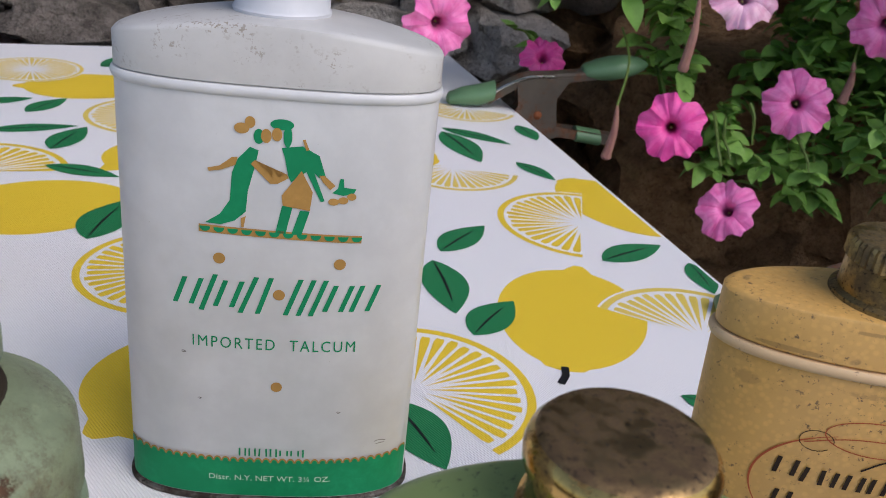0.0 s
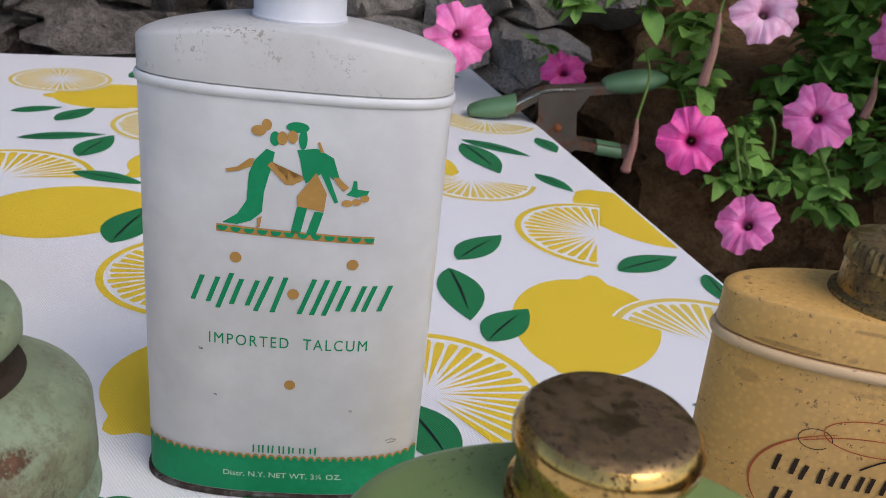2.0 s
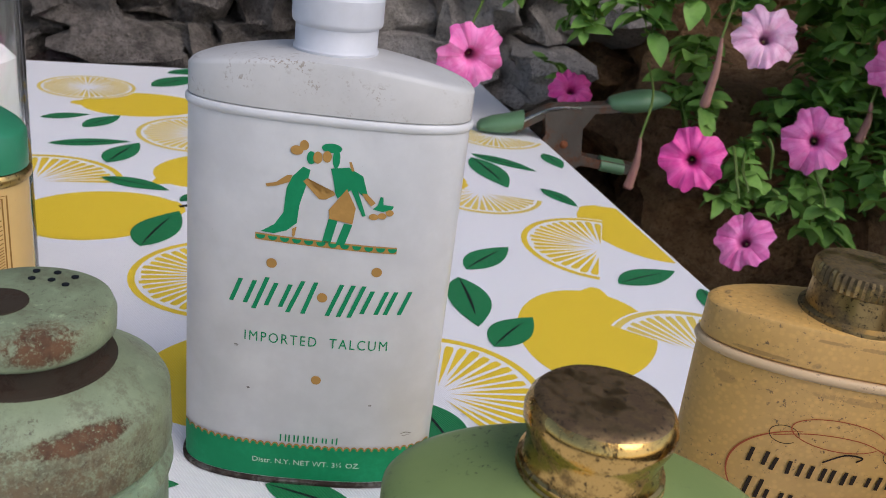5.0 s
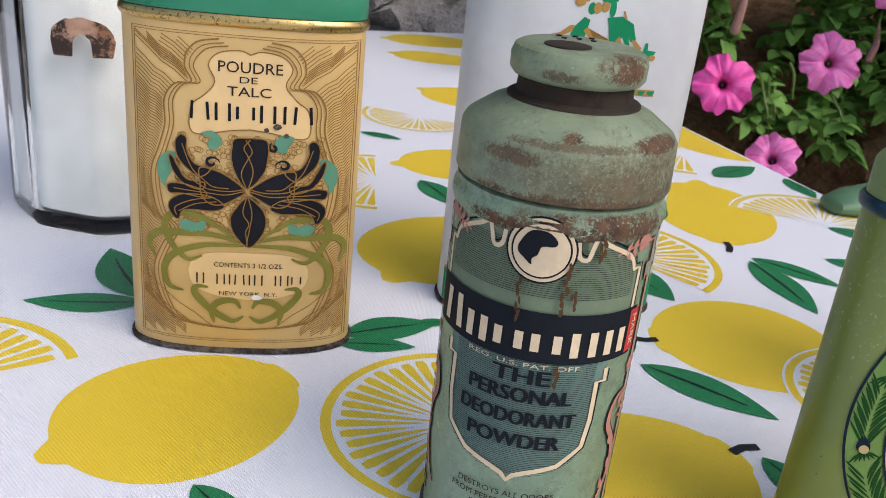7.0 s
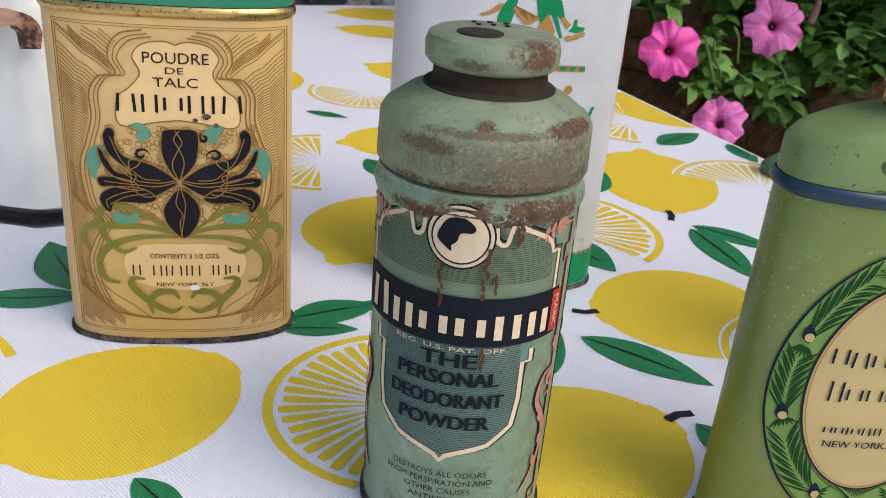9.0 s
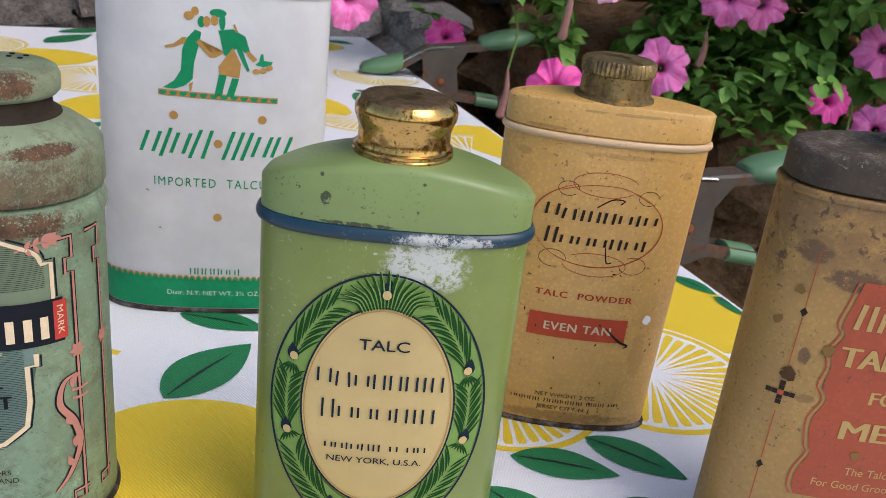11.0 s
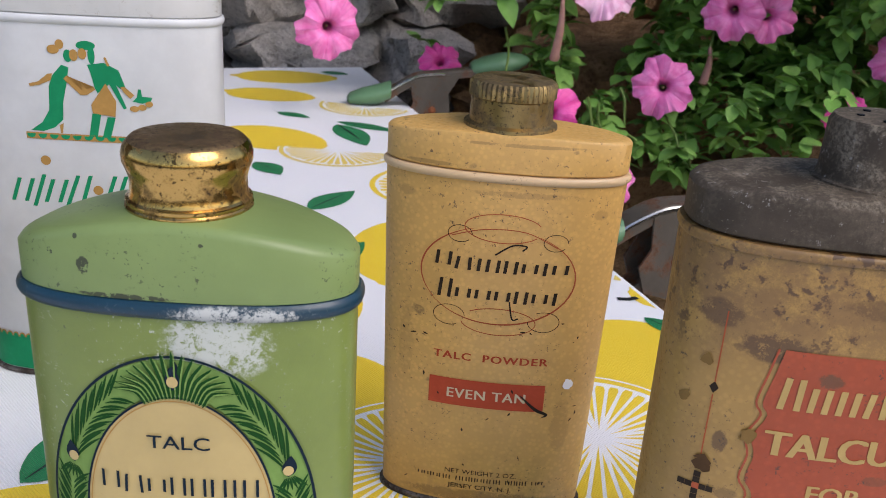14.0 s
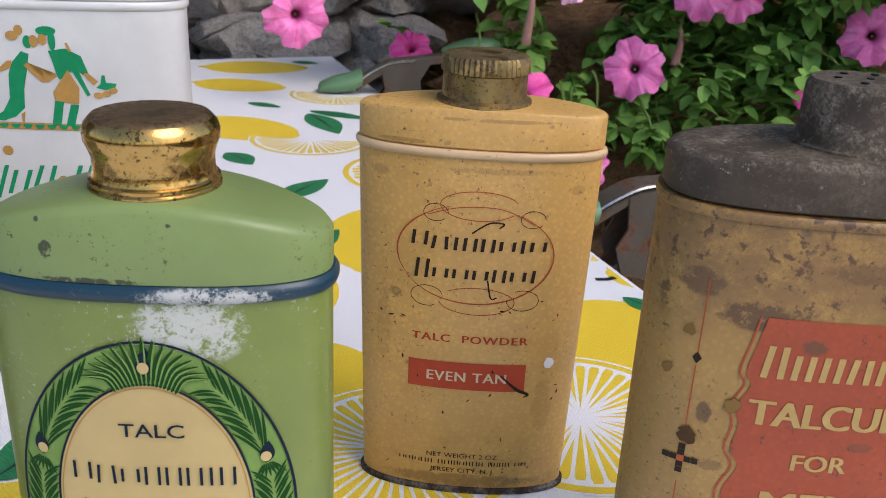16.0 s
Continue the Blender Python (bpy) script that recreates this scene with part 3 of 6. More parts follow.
def tube(points, radius, k=8, caps=True):
    """A round bar along points; radius may be a list."""
    rs = radius if isinstance(radius, (list, tuple)) else [radius] * len(points)
    rings, ps = [], [Vector(p) for p in points]
    for i, p in enumerate(ps):
        d = (ps[min(i + 1, len(ps) - 1)] - ps[max(i - 1, 0)]).normalized()
        a = d.cross(Vector((0.13, 0.31, 0.94))).normalized()
        b = d.cross(a)
        rings.append([p + (a * math.cos(2 * math.pi * j / k) + b * math.sin(2 * math.pi * j / k)) * rs[i] for j in range(k)])
    return loft(rings, caps=(caps, caps))


def box(x0, y0, z0, x1, y1, z1, bevel=0.0):
    bm = bmesh.new()
    bmesh.ops.create_cube(bm, size=1.0)
    for v in bm.verts:
        v.co = Vector(((x0 + x1) / 2 + v.co.x * (x1 - x0), (y0 + y1) / 2 + v.co.y * (y1 - y0), (z0 + z1) / 2 + v.co.z * (z1 - z0)))
    if bevel:
        bmesh.ops.bevel(bm, geom=bm.edges[:], offset=bevel, segments=2, affect="EDGES")
    return bm


# ---------------------------------------------------------------- the table and its cloth
CORNER, ALONG, ACROSS = Vector((-0.004, 0.872)), Vector((0.332, -0.943)), Vector((-0.943, -0.332))
SKEW = 0.075
TOP = 0.75


def on_table(u, v, z=TOP):
    """u: along the long edge from the far corner; v: across, to the other edge."""
    p = CORNER + ALONG * (u + SKEW * v) + ACROSS * v
    return Vector((p.x, p.y, z))


def table_box(u0, v0, z0, u1, v1, z1, bevel=0.003):
    bm = box(u0, v0, z0, u1, v1, z1, bevel)
    for v in bm.verts:
        v.co = on_table(v.co.x, v.co.y, v.co.z)
    bmesh.ops.recalc_face_normals(bm, faces=bm.faces[:])
    return bm


T_LEN, T_WID = 1.35, 0.78
table = tagged(new("table"), "wooden garden table hidden under a lemon-print cloth", "table")
part("tabletop", table_box(0.006, 0.006, TOP - 0.03, T_LEN - 0.006, T_WID - 0.006, TOP - 0.003), M_WOOD, table)
for u in (0.06, T_LEN - 0.06):
    for v in (0.06, T_WID - 0.06):
        part("leg", table_box(u - 0.025, v - 0.025, 0.002, u + 0.025, v + 0.025, TOP - 0.03), M_WOOD, table)

# the cloth: a flat sheet with rounded folds and hanging skirts with slight waves
cloth = tagged(new("tablecloth"), "white cotton tablecloth printed with yellow lemons and green leaves", "tablecloth")
NU, NV, SKIRT = 90, 60, 12
rows = []
us = [-0.22 + 0.22 * i / SKIRT for i in range(SKIRT)] + [T_LEN * i / NU for i in range(NU + 1)] + [T_LEN + 0.22 * (i + 1) / SKIRT for i in range(SKIRT)]
vs_ = [-0.22 + 0.22 * i / SKIRT for i in range(SKIRT)] + [T_WID * i / NV for i in range(NV + 1)] + [T_WID + 0.22 * (i + 1) / SKIRT for i in range(SKIRT)]


def draped(u, v):
    ou = min(0, u) + max(0, u - T_LEN)
    ov = min(0, v) + max(0, v - T_WID)
    drop = math.hypot(ou, ov)
    cu, cv = max(0, min(T_LEN, u)), max(0, min(T_WID, v))
    wave = 0.006 * math.sin(31 * (cu + cv)) * min(1, drop / 0.08) + 0.004 * min(1, drop / 0.02)
    du = math.copysign(wave, ou) if ou else 0
    dv = math.copysign(wave, ov) if ov else 0
    return on_table(cu + du, cv + dv, TOP - drop)


bm = loft([[draped(u, v) for v in vs_] for u in us], closed=False, caps=(False, False))
bmesh.ops.recalc_face_normals(bm, faces=bm.faces[:])
if sum(f.normal.z for f in bm.faces) < 0:
    bmesh.ops.reverse_faces(bm, faces=bm.faces[:])
sheet = part("sheet", bm, M_CLOTH, cloth)


prints = 0


def printed(name, bm, material, layer=1, kind=""):
    """A motif of the print, cut off at the table's edges."""
    for co, no in ((on_table(0.002, 0), ACROSS * SKEW - ALONG), (on_table(0, 0.002), -ACROSS)):
        bmesh.ops.bisect_plane(bm, geom=bm.verts[:] + bm.edges[:] + bm.faces[:], plane_co=(co.x, co.y, 0), plane_no=(no.x, no.y, 0), clear_outer=True)
    if not bm.faces:
        bm.free()
        return
    global prints
    prints += 1
    for v in bm.verts:
        v.co.z = TOP + 0.00006 * layer + 0.000001 * prints
    part(name, bm, material, cloth, smooth=False, kind=kind)


def leaf(x0, y0, x1, y1, w=0.42, vein=True):
    """A printed leaf from its stalk to its tip."""
    a, b = Vector((x0, y0)), Vector((x1, y1))
    d = b - a
    n = Vector((-d.y, d.x))
    k = 14
    prof = [(i / k, math.sin(math.pi * (i / k) ** 0.85) ** 0.9 * w / 2) for i in range(k + 1)]
    side = 0.06
    pts = [a + d * t + n * (s + side * math.sin(math.pi * t) * w) for t, s in prof] + [a + d * t + n * (-s + side * math.sin(math.pi * t) * w) for t, s in prof[-2:0:-1]]
    printed("printed_leaf", flat([(p.x, p.y) for p in pts]), M_LEAFPRINT, 4)
    if vein:
        line = [a + d * t + n * (side * math.sin(math.pi * t) * w) for t in (0.04, 0.2, 0.4, 0.6, 0.78)]
        printed("printed_vein", strokes([[(p.x, p.y) for p in line]], d.length * 0.028, True), M_STEM, 6)


def lemon(cx, cy, half, wide, angle, nipple=1, stem=True):
    """A printed lemon; angle: of its stalk end."""
    c, s = math.cos(radians(angle)), math.sin(radians(angle))
    pts = []
    for i in range(96):
        t = 2 * math.pi * i / 96
        x, y = half * math.cos(t), wide * math.sin(t) * (1 - 0.08 * math.cos(t))
        if nipple:
            x -= half * 0.15 * math.exp(-((t - math.pi) / 0.15) ** 4)
        if math.cos(t) > 0.96:
            x += half * 0.04
        pts.append((cx + x * c - y * s, cy + x * s + y * c))
    printed("printed_lemon", flat(pts), M_LEMON, 1)
    if stem:
        line = [(cx + x * c - y * s, cy + x * s + y * c) for x, y in ((half * 0.98, 0), (half * 1.12, 0.0008), (half * 1.26, -0.0006))]
        printed("printed_stalk", strokes([line], 0.003, False), M_STEM, 5)


def slice_(cx, cy, r, a0, a1, pale=False):
    """A printed half or whole slice: rind and a fan of flesh."""
    m = M_PALE if pale else M_LEMON
    k = max(12, int(abs(a1 - a0) / 7))
    whole = abs(a1 - a0) >= 360
    arc = ring_pts(cx, cy, r * 0.965, r * 0.965, k, a0, a1)
    printed("printed_pith", flat(ring_pts(cx, cy, r * 1.03, r * 1.03, k, a0, a1)), M_CLOTH, 2)
    printed("printed_rind", strokes([arc], r * 0.075, closed=whole), m, 3)
    n = max(6, int(abs(a1 - a0) / 8.5))
    polys = []
    for i in range(n):
        t0, t1 = (a0 + (a1 - a0) * (i + f) / n for f in (0.13, 0.87))
        near = 0.12 + 0.1 * ((i * 7) % 3)
        far = 0.86 + 0.015 * ((i * 5) % 3)
        mid = (t0 + t1) / 2
        polys.append([(cx + r * q * math.cos(radians(t)), cy + r * q * math.sin(radians(t))) for q, t in ((near, mid), (far * 0.93, t0), (far, t0 + 1), (far, t1 - 1), (far * 0.93, t1))])
    printed("printed_flesh", flat(*polys), m, 3, "stuff")


lemon(0.083, 0.362, 0.045, 0.032, -97)
lemon(0.120, 0.505, 0.046, 0.031, 130, stem=False)
lemon(-0.243, 0.624, 0.044, 0.034, 25, stem=False)
lemon(-0.171, 0.410, 0.042, 0.034, 38)
lemon(-0.143, 0.505, 0.040, 0.030, 60, stem=False)
lemon(-0.1236, 0.1480, 0.0335, 0.0295, 43, stem=False)
lemon(-0.053, 0.281, 0.038, 0.033, 62, stem=False)
lemon(-0.042, 0.401, 0.036, 0.027, 15, stem=False)
lemon(0.056, 0.219, 0.034, 0.033, 187)
lemon(0.000, 0.135, 0.034, 0.031, 27)
lemon(0.179, 0.262, 0.037, 0.032, -48)
lemon(0.216, 0.333, 0.034, 0.030, 200)
lemon(-0.065, 0.792, 0.046, 0.032, 10, stem=False)
lemon(-0.062, 0.706, 0.038, 0.026, -8, stem=False)
lemon(-0.030, 0.560, 0.043, 0.030, -25, stem=False)
slice_(0.0955, 0.470, 0.046, 86, 266)
slice_(0.022, 0.290, 0.044, -45, 135)
slice_(0.138, 0.356, 0.045, -21, 159, True)
slice_(0.021, 0.538, 0.040, 178, 358, True)
slice_(0.022, 0.684, 0.038, 168, 348, True)
slice_(-0.178, 0.572, 0.043, 110, 290, True)
slice_(-0.225, 0.440, 0.048, 20, 200)
slice_(-0.087, 0.360, 0.042, 95, 275)
slice_(-0.070, 0.497, 0.037, 160, 340, True)
slice_(-0.047, 0.153, 0.039, 73, 253)
slice_(-0.197, 0.146, 0.044, 33, 213)
slice_(0.152, 0.207, 0.039, 0, 360)
slice_(0.095, 0.186, 0.035, 0, 360)
slice_(0.030, 0.078, 0.032, 0, 360)
slice_(-0.300, 0.650, 0.036, 0, 360, True)
leaf(0.102, 0.423, 0.135, 0.452)
leaf(0.023, 0.411, 0.043, 0.450)
leaf(0.020, 0.400, 0.034, 0.350, 0.40)
leaf(0.042, 0.334, 0.058, 0.368, 0.5)
leaf(0.008, 0.621, 0.057, 0.600, 0.3)
leaf(0.009, 0.612, 0.038, 0.554, 0.36)
leaf(0.060, 0.563, 0.084, 0.536, 0.36)
leaf(0.061, 0.650, 0.075, 0.617)
leaf(0.146, 0.433, 0.152, 0.400)
leaf(0.015, 0.282, 0.037, 0.248, 0.5)
leaf(-0.286, 0.556, -0.262, 0.579)
leaf(-0.251, 0.548, -0.243, 0.587)
leaf(-0.253, 0.506, -0.210, 0.533, 0.3)
leaf(-0.205, 0.487, -0.205, 0.533)
leaf(-0.196, 0.462, -0.153, 0.457, 0.35)
leaf(-0.135, 0.378, -0.136, 0.429, 0.45)
leaf(-0.141, 0.443, -0.135, 0.463)
leaf(-0.260, 0.679, -0.240, 0.736)
leaf(-0.269, 0.731, -0.234, 0.768)
leaf(-0.153, 0.208, -0.191, 0.202, 0.36)
leaf(-0.154, 0.211, -0.179, 0.249, 0.42)
leaf(-0.085, 0.198, -0.054, 0.212, 0.46)
leaf(-0.086, 0.192, -0.061, 0.194, 0.4)
leaf(0.013, 0.196, 0.050, 0.169, 0.36)
leaf(0.082, 0.297, 0.093, 0.248, 0.34)
leaf(0.084, 0.301, 0.115, 0.277, 0.36)
leaf(-0.112, 0.117, -0.096, 0.100)
leaf(0.038, 0.149, 0.050, 0.122)
leaf(-0.014, 0.164, 0.006, 0.203, 0.5)
leaf(-0.024, 0.221, 0.010, 0.214, 0.4)
leaf(0.184, 0.301, 0.200, 0.283)
leaf(0.095, 0.149, 0.128, 0.143, 0.44)
leaf(0.120, 0.162, 0.149, 0.144, 0.44)
leaf(0.086, 0.133, 0.108, 0.110, 0.5)
leaf(0.118, 0.126, 0.152, 0.124, 0.46)
leaf(-0.017, 0.103, -0.032, 0.086, 0.45)
leaf(0.000, 0.103, -0.016, 0.090, 0.45)
leaf(-0.042, 0.640, -0.014, 0.627)
leaf(-0.038, 0.830, -0.010, 0.823, 0.6)
leaf(-0.062, 0.210, -0.049, 0.214)
leaf(-0.026, 0.496, -0.005, 0.472, 0.55)
leaf(0.139, 0.352, 0.168, 0.335, 0.4)
leaf(0.120, 0.308, 0.150, 0.292, 0.4)
leaf(0.198, 0.281, 0.221, 0.256, 0.4)
leaf(-0.103, 0.446, -0.078, 0.437, 0.35)
leaf(-0.065, 0.366, -0.048, 0.333)


# ---------------------------------------------------------------- the ground and the stone walls
bm = bmesh.new()
G = 40
gv = [[bm.verts.new((-30 + 60 * i / G, -30 + 60 * j / G, 0.012 * noise.noise((i * 0.7, j * 0.7, 0)))) for j in range(G + 1)] for i in range(G + 1)]
for i in range(G):
    for j in range(G):
        bm.faces.new((gv[i][j], gv[i + 1][j], gv[i + 1][j + 1], gv[i][j + 1]))
tagged(part("ground", bm, M_SOIL), "dark bare soil in deep shade under the table", "ground", kind="structure")


def rock(w, d, h, seed, rough=0.16):
    """A rounded, lumpy fieldstone."""
    bm = bmesh.new()
    bmesh.ops.create_cube(bm, size=1.0)
    bmesh.ops.subdivide_edges(bm, edges=bm.edges[:], cuts=5, use_grid_fill=True)
    for v in bm.verts:
        p = v.co
        q = p.normalized() * 0.62
        c = p.lerp(q, 0.42)
        c += Vector((noise.noise(c * 2.2 + Vector((seed * 3.1, 0, 0))), noise.noise(c * 2.2 + Vector((0, seed * 2.3, 5))), noise.noise(c * 2.2 + Vector((9, 0, seed * 1.7))))) * rough
        c += noise.noise_vector(c * 5 + Vector((seed, seed, 0))) * rough * 0.5
        v.co = Vector((c.x * w, c.y * d, c.z * h))
    return bm


rng = random.Random(7)
WALL_O = on_table(-0.055, 0)
WALL_DIR = -ACROSS


def wall_at(s, out, z):
    """s: along the wall to the side of the plants; out: towards the table."""
    p = Vector((WALL_O.x, WALL_O.y)) + WALL_DIR * s + ALONG * out
    return Vector((p.x, p.y, z))


wall = tagged(new("wall_north"), "old dry-stone garden wall of grey and rust-brown fieldstones", "wall", kind="structure")
bm = box(-1.6, -0.35, -0.05, 1.9, -0.045, 1.75)
for v in bm.verts:
    v.co = wall_at(v.co.x, v.co.y, v.co.z)
bmesh.ops.recalc_face_normals(bm, faces=bm.faces[:])
part("mortar", bm, M_MORTAR, wall)
wall_yaw = math.atan2(WALL_DIR.y, WALL_DIR.x)
zrow, seed = 0.02, 0
while zrow < 1.7:
    h = rng.uniform(0.055, 0.095)
    s = -1.55 + rng.uniform(0, 0.1)
    while s < 1.85:
        w = rng.uniform(0.06, 0.15)
        seed += 1
        brown = s > 0.10 or (s > 0.02 and rng.random() < 0.5)
        pale = -0.22 < s < 0.06 and 0.70 < zrow < 1.0
        mat_ = M_STONE_PALE if pale else M_STONE_BROWN if brown else (M_STONE_RED if rng.random() < 0.1 else M_STONE)
        ob = part("stone", rock(w * 0.97, 0.17, h * 1.0, seed, 0.28), mat_, wall)
        ob.matrix_world = Matrix.Translation(wall_at(s + w / 2, -0.075 + rng.uniform(-0.03, 0.03), zrow + h / 2)) @ Euler((rng.uniform(-0.08, 0.08), rng.uniform(-0.06, 0.06), wall_yaw + rng.uniform(-0.1, 0.1))).to_matrix().to_4x4()
        s += w * 0.97
    zrow += h * 0.96

# a lower bank of brown stones beside the table, stepping forward towards the viewer
bank = tagged(new("stone_bank"), "low bank of rust-brown rocks in the shade behind the petunias", "rocks", kind="structure")
for row, (z0, out) in enumerate(((0.02, 0.46), (0.13, 0.42), (0.25, 0.36), (0.37, 0.28), (0.48, 0.23), (0.58, 0.17), (0.67, 0.12))):
    s = 0.06 + 0.10 * out
    while s < 1.5:
        w = rng.uniform(0.12, 0.22)
        seed += 1
        ob = part("stone", rock(w, 0.22, 0.125, seed, 0.3), M_STONE_BROWN, bank)
        ob.matrix_world = Matrix.Translation(wall_at(s + w / 2 + 0.1, out - 0.05 + rng.uniform(-0.03, 0.03), z0 + 0.055)) @ Euler((rng.uniform(-0.15, 0.15), rng.uniform(-0.12, 0.12), wall_yaw + rng.uniform(-0.3, 0.3))).to_matrix().to_4x4()
        s += w * 0.9


# ---------------------------------------------------------------- the tins: bodies
def dome(a, b, n, wall, top, lip=0.0006, z0=0.0, base_in=0.0, arch=0.8):
    """A lid with an upright wall, a rounded edge and a roof that slopes up to the neck."""
    rings = [oval(a - base_in, b - base_in, n, z0, 96), oval(a, b, n, z0 + 0.0004, 96)]

    def roof(x):
        return wall + (top - wall) * arch * (1 - abs(x / a) ** 1.7)

    for f, down in ((1.0, lip), (1.0 - 0.3 * lip / b, 0.3 * lip), (1.0 - lip / b, 0.0), (0.85, 0), (0.7, 0), (0.55, 0), (0.4, 0), (0.2, 0), (0.03, 0)):
        rings.append([(x, y, roof(x) - down + (top - wall) * (1 - arch) * (1 - f * f)) for x, y, _ in oval(a * f, b * f, n, 0, 96)])
    return loft(rings)


def bead(a, b, n, z, r=0.0011, proud=0.0008):
    return loft([oval(a - 0.001, b - 0.001, n, z - r)] + [oval(a + proud * math.cos(t), b + proud * math.cos(t), n, z + r * math.sin(t)) for t in (-1.2, -0.7, -0.2, 0.2, 0.7, 1.2)] + [oval(a - 0.001, b - 0.001, n, z + r)])


def foot(a, b, n, r=0.0013):
    return loft([oval(a + 0.0001, b + 0.0001, n, 0.0), oval(a + 0.0009, b + 0.0009, n, 0.0003), oval(a + 0.0009, b + 0.0009, n, r), oval(a - 0.0002, b - 0.0002, n, r + 0.0006)])


# white tin
A, B, N = 0.0395, 0.0165, 2.7
white_tin = thing("talcum_tin", pose(-0.0155, 0.2405, TOP, 0, 0, 8), "tall white talcum tin with green and gold print", "tin", "talcum tins")
part("body", ovals([(0.0004, 0.0012), (0, 0.002), (0, 0.1172)], A, B, N), M_WHITE_TIN, white_tin)
part("bead", bead(A, B, N, 0.1184, 0.0013), M_WHITE_TIN, white_tin)
part("foot_rim", foot(A, B, N), M_RIM, white_tin, "rusted grey base rim")
part("lid", dome(A, B, N, 0.1288, 0.1352, 0.0012, 0.1197, 0.0005), M_WHITE_LID, white_tin, "dusty white lid")
cap = part("cap", lathe([(0.0116, 0.1340), (0.0118, 0.1352), (0.0113, 0.1359), (0.0113, 0.1412), (0.0122, 0.142), (0.0124, 0.1428), (0.0124, 0.1490), (0.0116, 0.150), (0.004, 0.1502)]), M_WHITE_CAP, white_tin, "grey-white plastic sifter cap")

# gilt and teal tin
A2, B2, N2 = 0.0335, 0.0148, 2.5
gilt_tin = thing("talcum_tin", pose(-0.117, 0.1955, TOP, 0, 0, 6), "cream and gold talcum tin with teal lid and flower print", "tin", "talcum tins")
part("body", ovals([(0.0004, 0.0012), (0, 0.002), (0, 0.0988)], A2, B2, N2), M_AZ_BODY, gilt_tin)
part("bead", bead(A2, B2, N2, 0.1004, 0.0016, 0.001), M_AZ_RIB, gilt_tin, "dull gilt bead below the lid")
part("foot_rim", foot(A2, B2, N2), M_RIM, gilt_tin, "rusted dark base rim")
part("lid", dome(A2 + 0.0003, B2 + 0.0003, N2, 0.1118, 0.1185, 0.0012, 0.1021), M_TEAL_LID, gilt_tin, "glossy teal enamelled lid")
part("cap", lathe([(0.0128, 0.1175), (0.0133, 0.1182), (0.0133, 0.1192), (0.0122, 0.1200), (0.0122, 0.1235), (0.0127, 0.1241), (0.0122, 0.1247), (0.0122, 0.1275), (0.0127, 0.1280), (0.0125, 0.1320), (0.0115, 0.1332), (0.0030, 0.1335)]), M_BRASS, gilt_tin, "gilt brass sifter cap")

# round rust-stained tin
R = 0.0213
round_tin = thing("powder_tin", pose(-0.0353, 0.1178, TOP), "round faded-green deodorant powder tin, heavily rusted at the shoulder", "tin", "talcum tins")
part("body", lathe([(R - 0.0006, 0.0012), (R, 0.002), (R, 0.0795), (R + 0.0005, 0.0805), (R + 0.0009, 0.0819), (R + 0.0007, 0.0833), (R + 0.0001, 0.0841), (R - 0.0001, 0.0849), (R + 0.0001, 0.0857), (R - 0.0012, 0.0862)], 64), M_AM_BODY, round_tin)
part("foot_rim", lathe([(R, 0.0), (R + 0.0008, 0.0004), (R + 0.0008, 0.0016), (R - 0.0003, 0.0022)], 64), M_RIM, round_tin, "rusted base rim")
part("shoulder", lathe([(R - 0.0014, 0.0860), (R - 0.0012, 0.0864), (R + 0.0003, 0.0867), (R + 0.0007, 0.0874), (R + 0.0004, 0.0962), (R - 0.0004, 0.0976), (0.0165, 0.1008), (0.0132, 0.1023), (0.0128, 0.1024)], 64), M_AM_TOP, round_tin, "domed shoulder with scuffed paint and rust")
part("neck", lathe([(0.0136, 0.1018), (0.0133, 0.1026), (0.0117, 0.1032), (0.0114, 0.1062), (0.0118, 0.107)], 48), M_AM_NECK, round_tin, "dark rust-eaten neck")
sift = part("sifter_cap", lathe([(0.0112, 0.1062), (0.0126, 0.1066), (0.0134, 0.1076), (0.0135, 0.1105), (0.0129, 0.1121), (0.0118, 0.1127), (0.002, 0.1128)], 64), M_AM_TOP, round_tin, "rotating sifter cap with a rusted red patch")
part("dial", lathe([(0.0001, 0.1126), (0.0046, 0.11275), (0.0046, 0.1130), (0.0042, 0.1131), (0.0001, 0.1131)], 32, (-0.0030, -0.0028)), M_AM_NECK, sift, "brown rusted sifter dial")
for r_, a_ in ((0.0098, 70), (0.0098, 90), (0.0098, 110), (0.0070, 62), (0.0070, 86), (0.0070, 112)):
    t = radians(a_)
    part("hole", lathe([(0.0001, 0.1126), (0.0006, 0.1127), (0.0006, 0.11295), (0.0001, 0.1130)], 12, (r_ * math.cos(t), r_ * math.sin(t))), M_AM_BLACK, sift)

# green tin with the oval label
A4, B4, N4 = 0.0297, 0.0122, 2.5
green_tin = thing("talcum_tin", pose(0.0545, 0.1095, TOP, 0, 0, 1), "leaf-green talcum tin with spilt white talc down the front", "tin", "talcum tins")
part("body", ovals([(0.0004, 0.0012), (0, 0.002), (0, 0.0880)], A4, B4, N4), M_GR_BODY, green_tin)
part("foot_rim", foot(A4, B4, N4), M_RIM, green_tin, "rusted dark base rim")
part("bead", bead(A4, B4, N4, 0.0892, 0.0016, 0.0012), M_GR_BLUE, green_tin, "navy-blue bead dusted with talc")
part("lid", dome(A4 + 0.0001, B4 + 0.0001, N4, 0.0985, 0.1056, 0.0014, 0.0908), M_GR_LID, green_tin, "green lid with small dark chips")
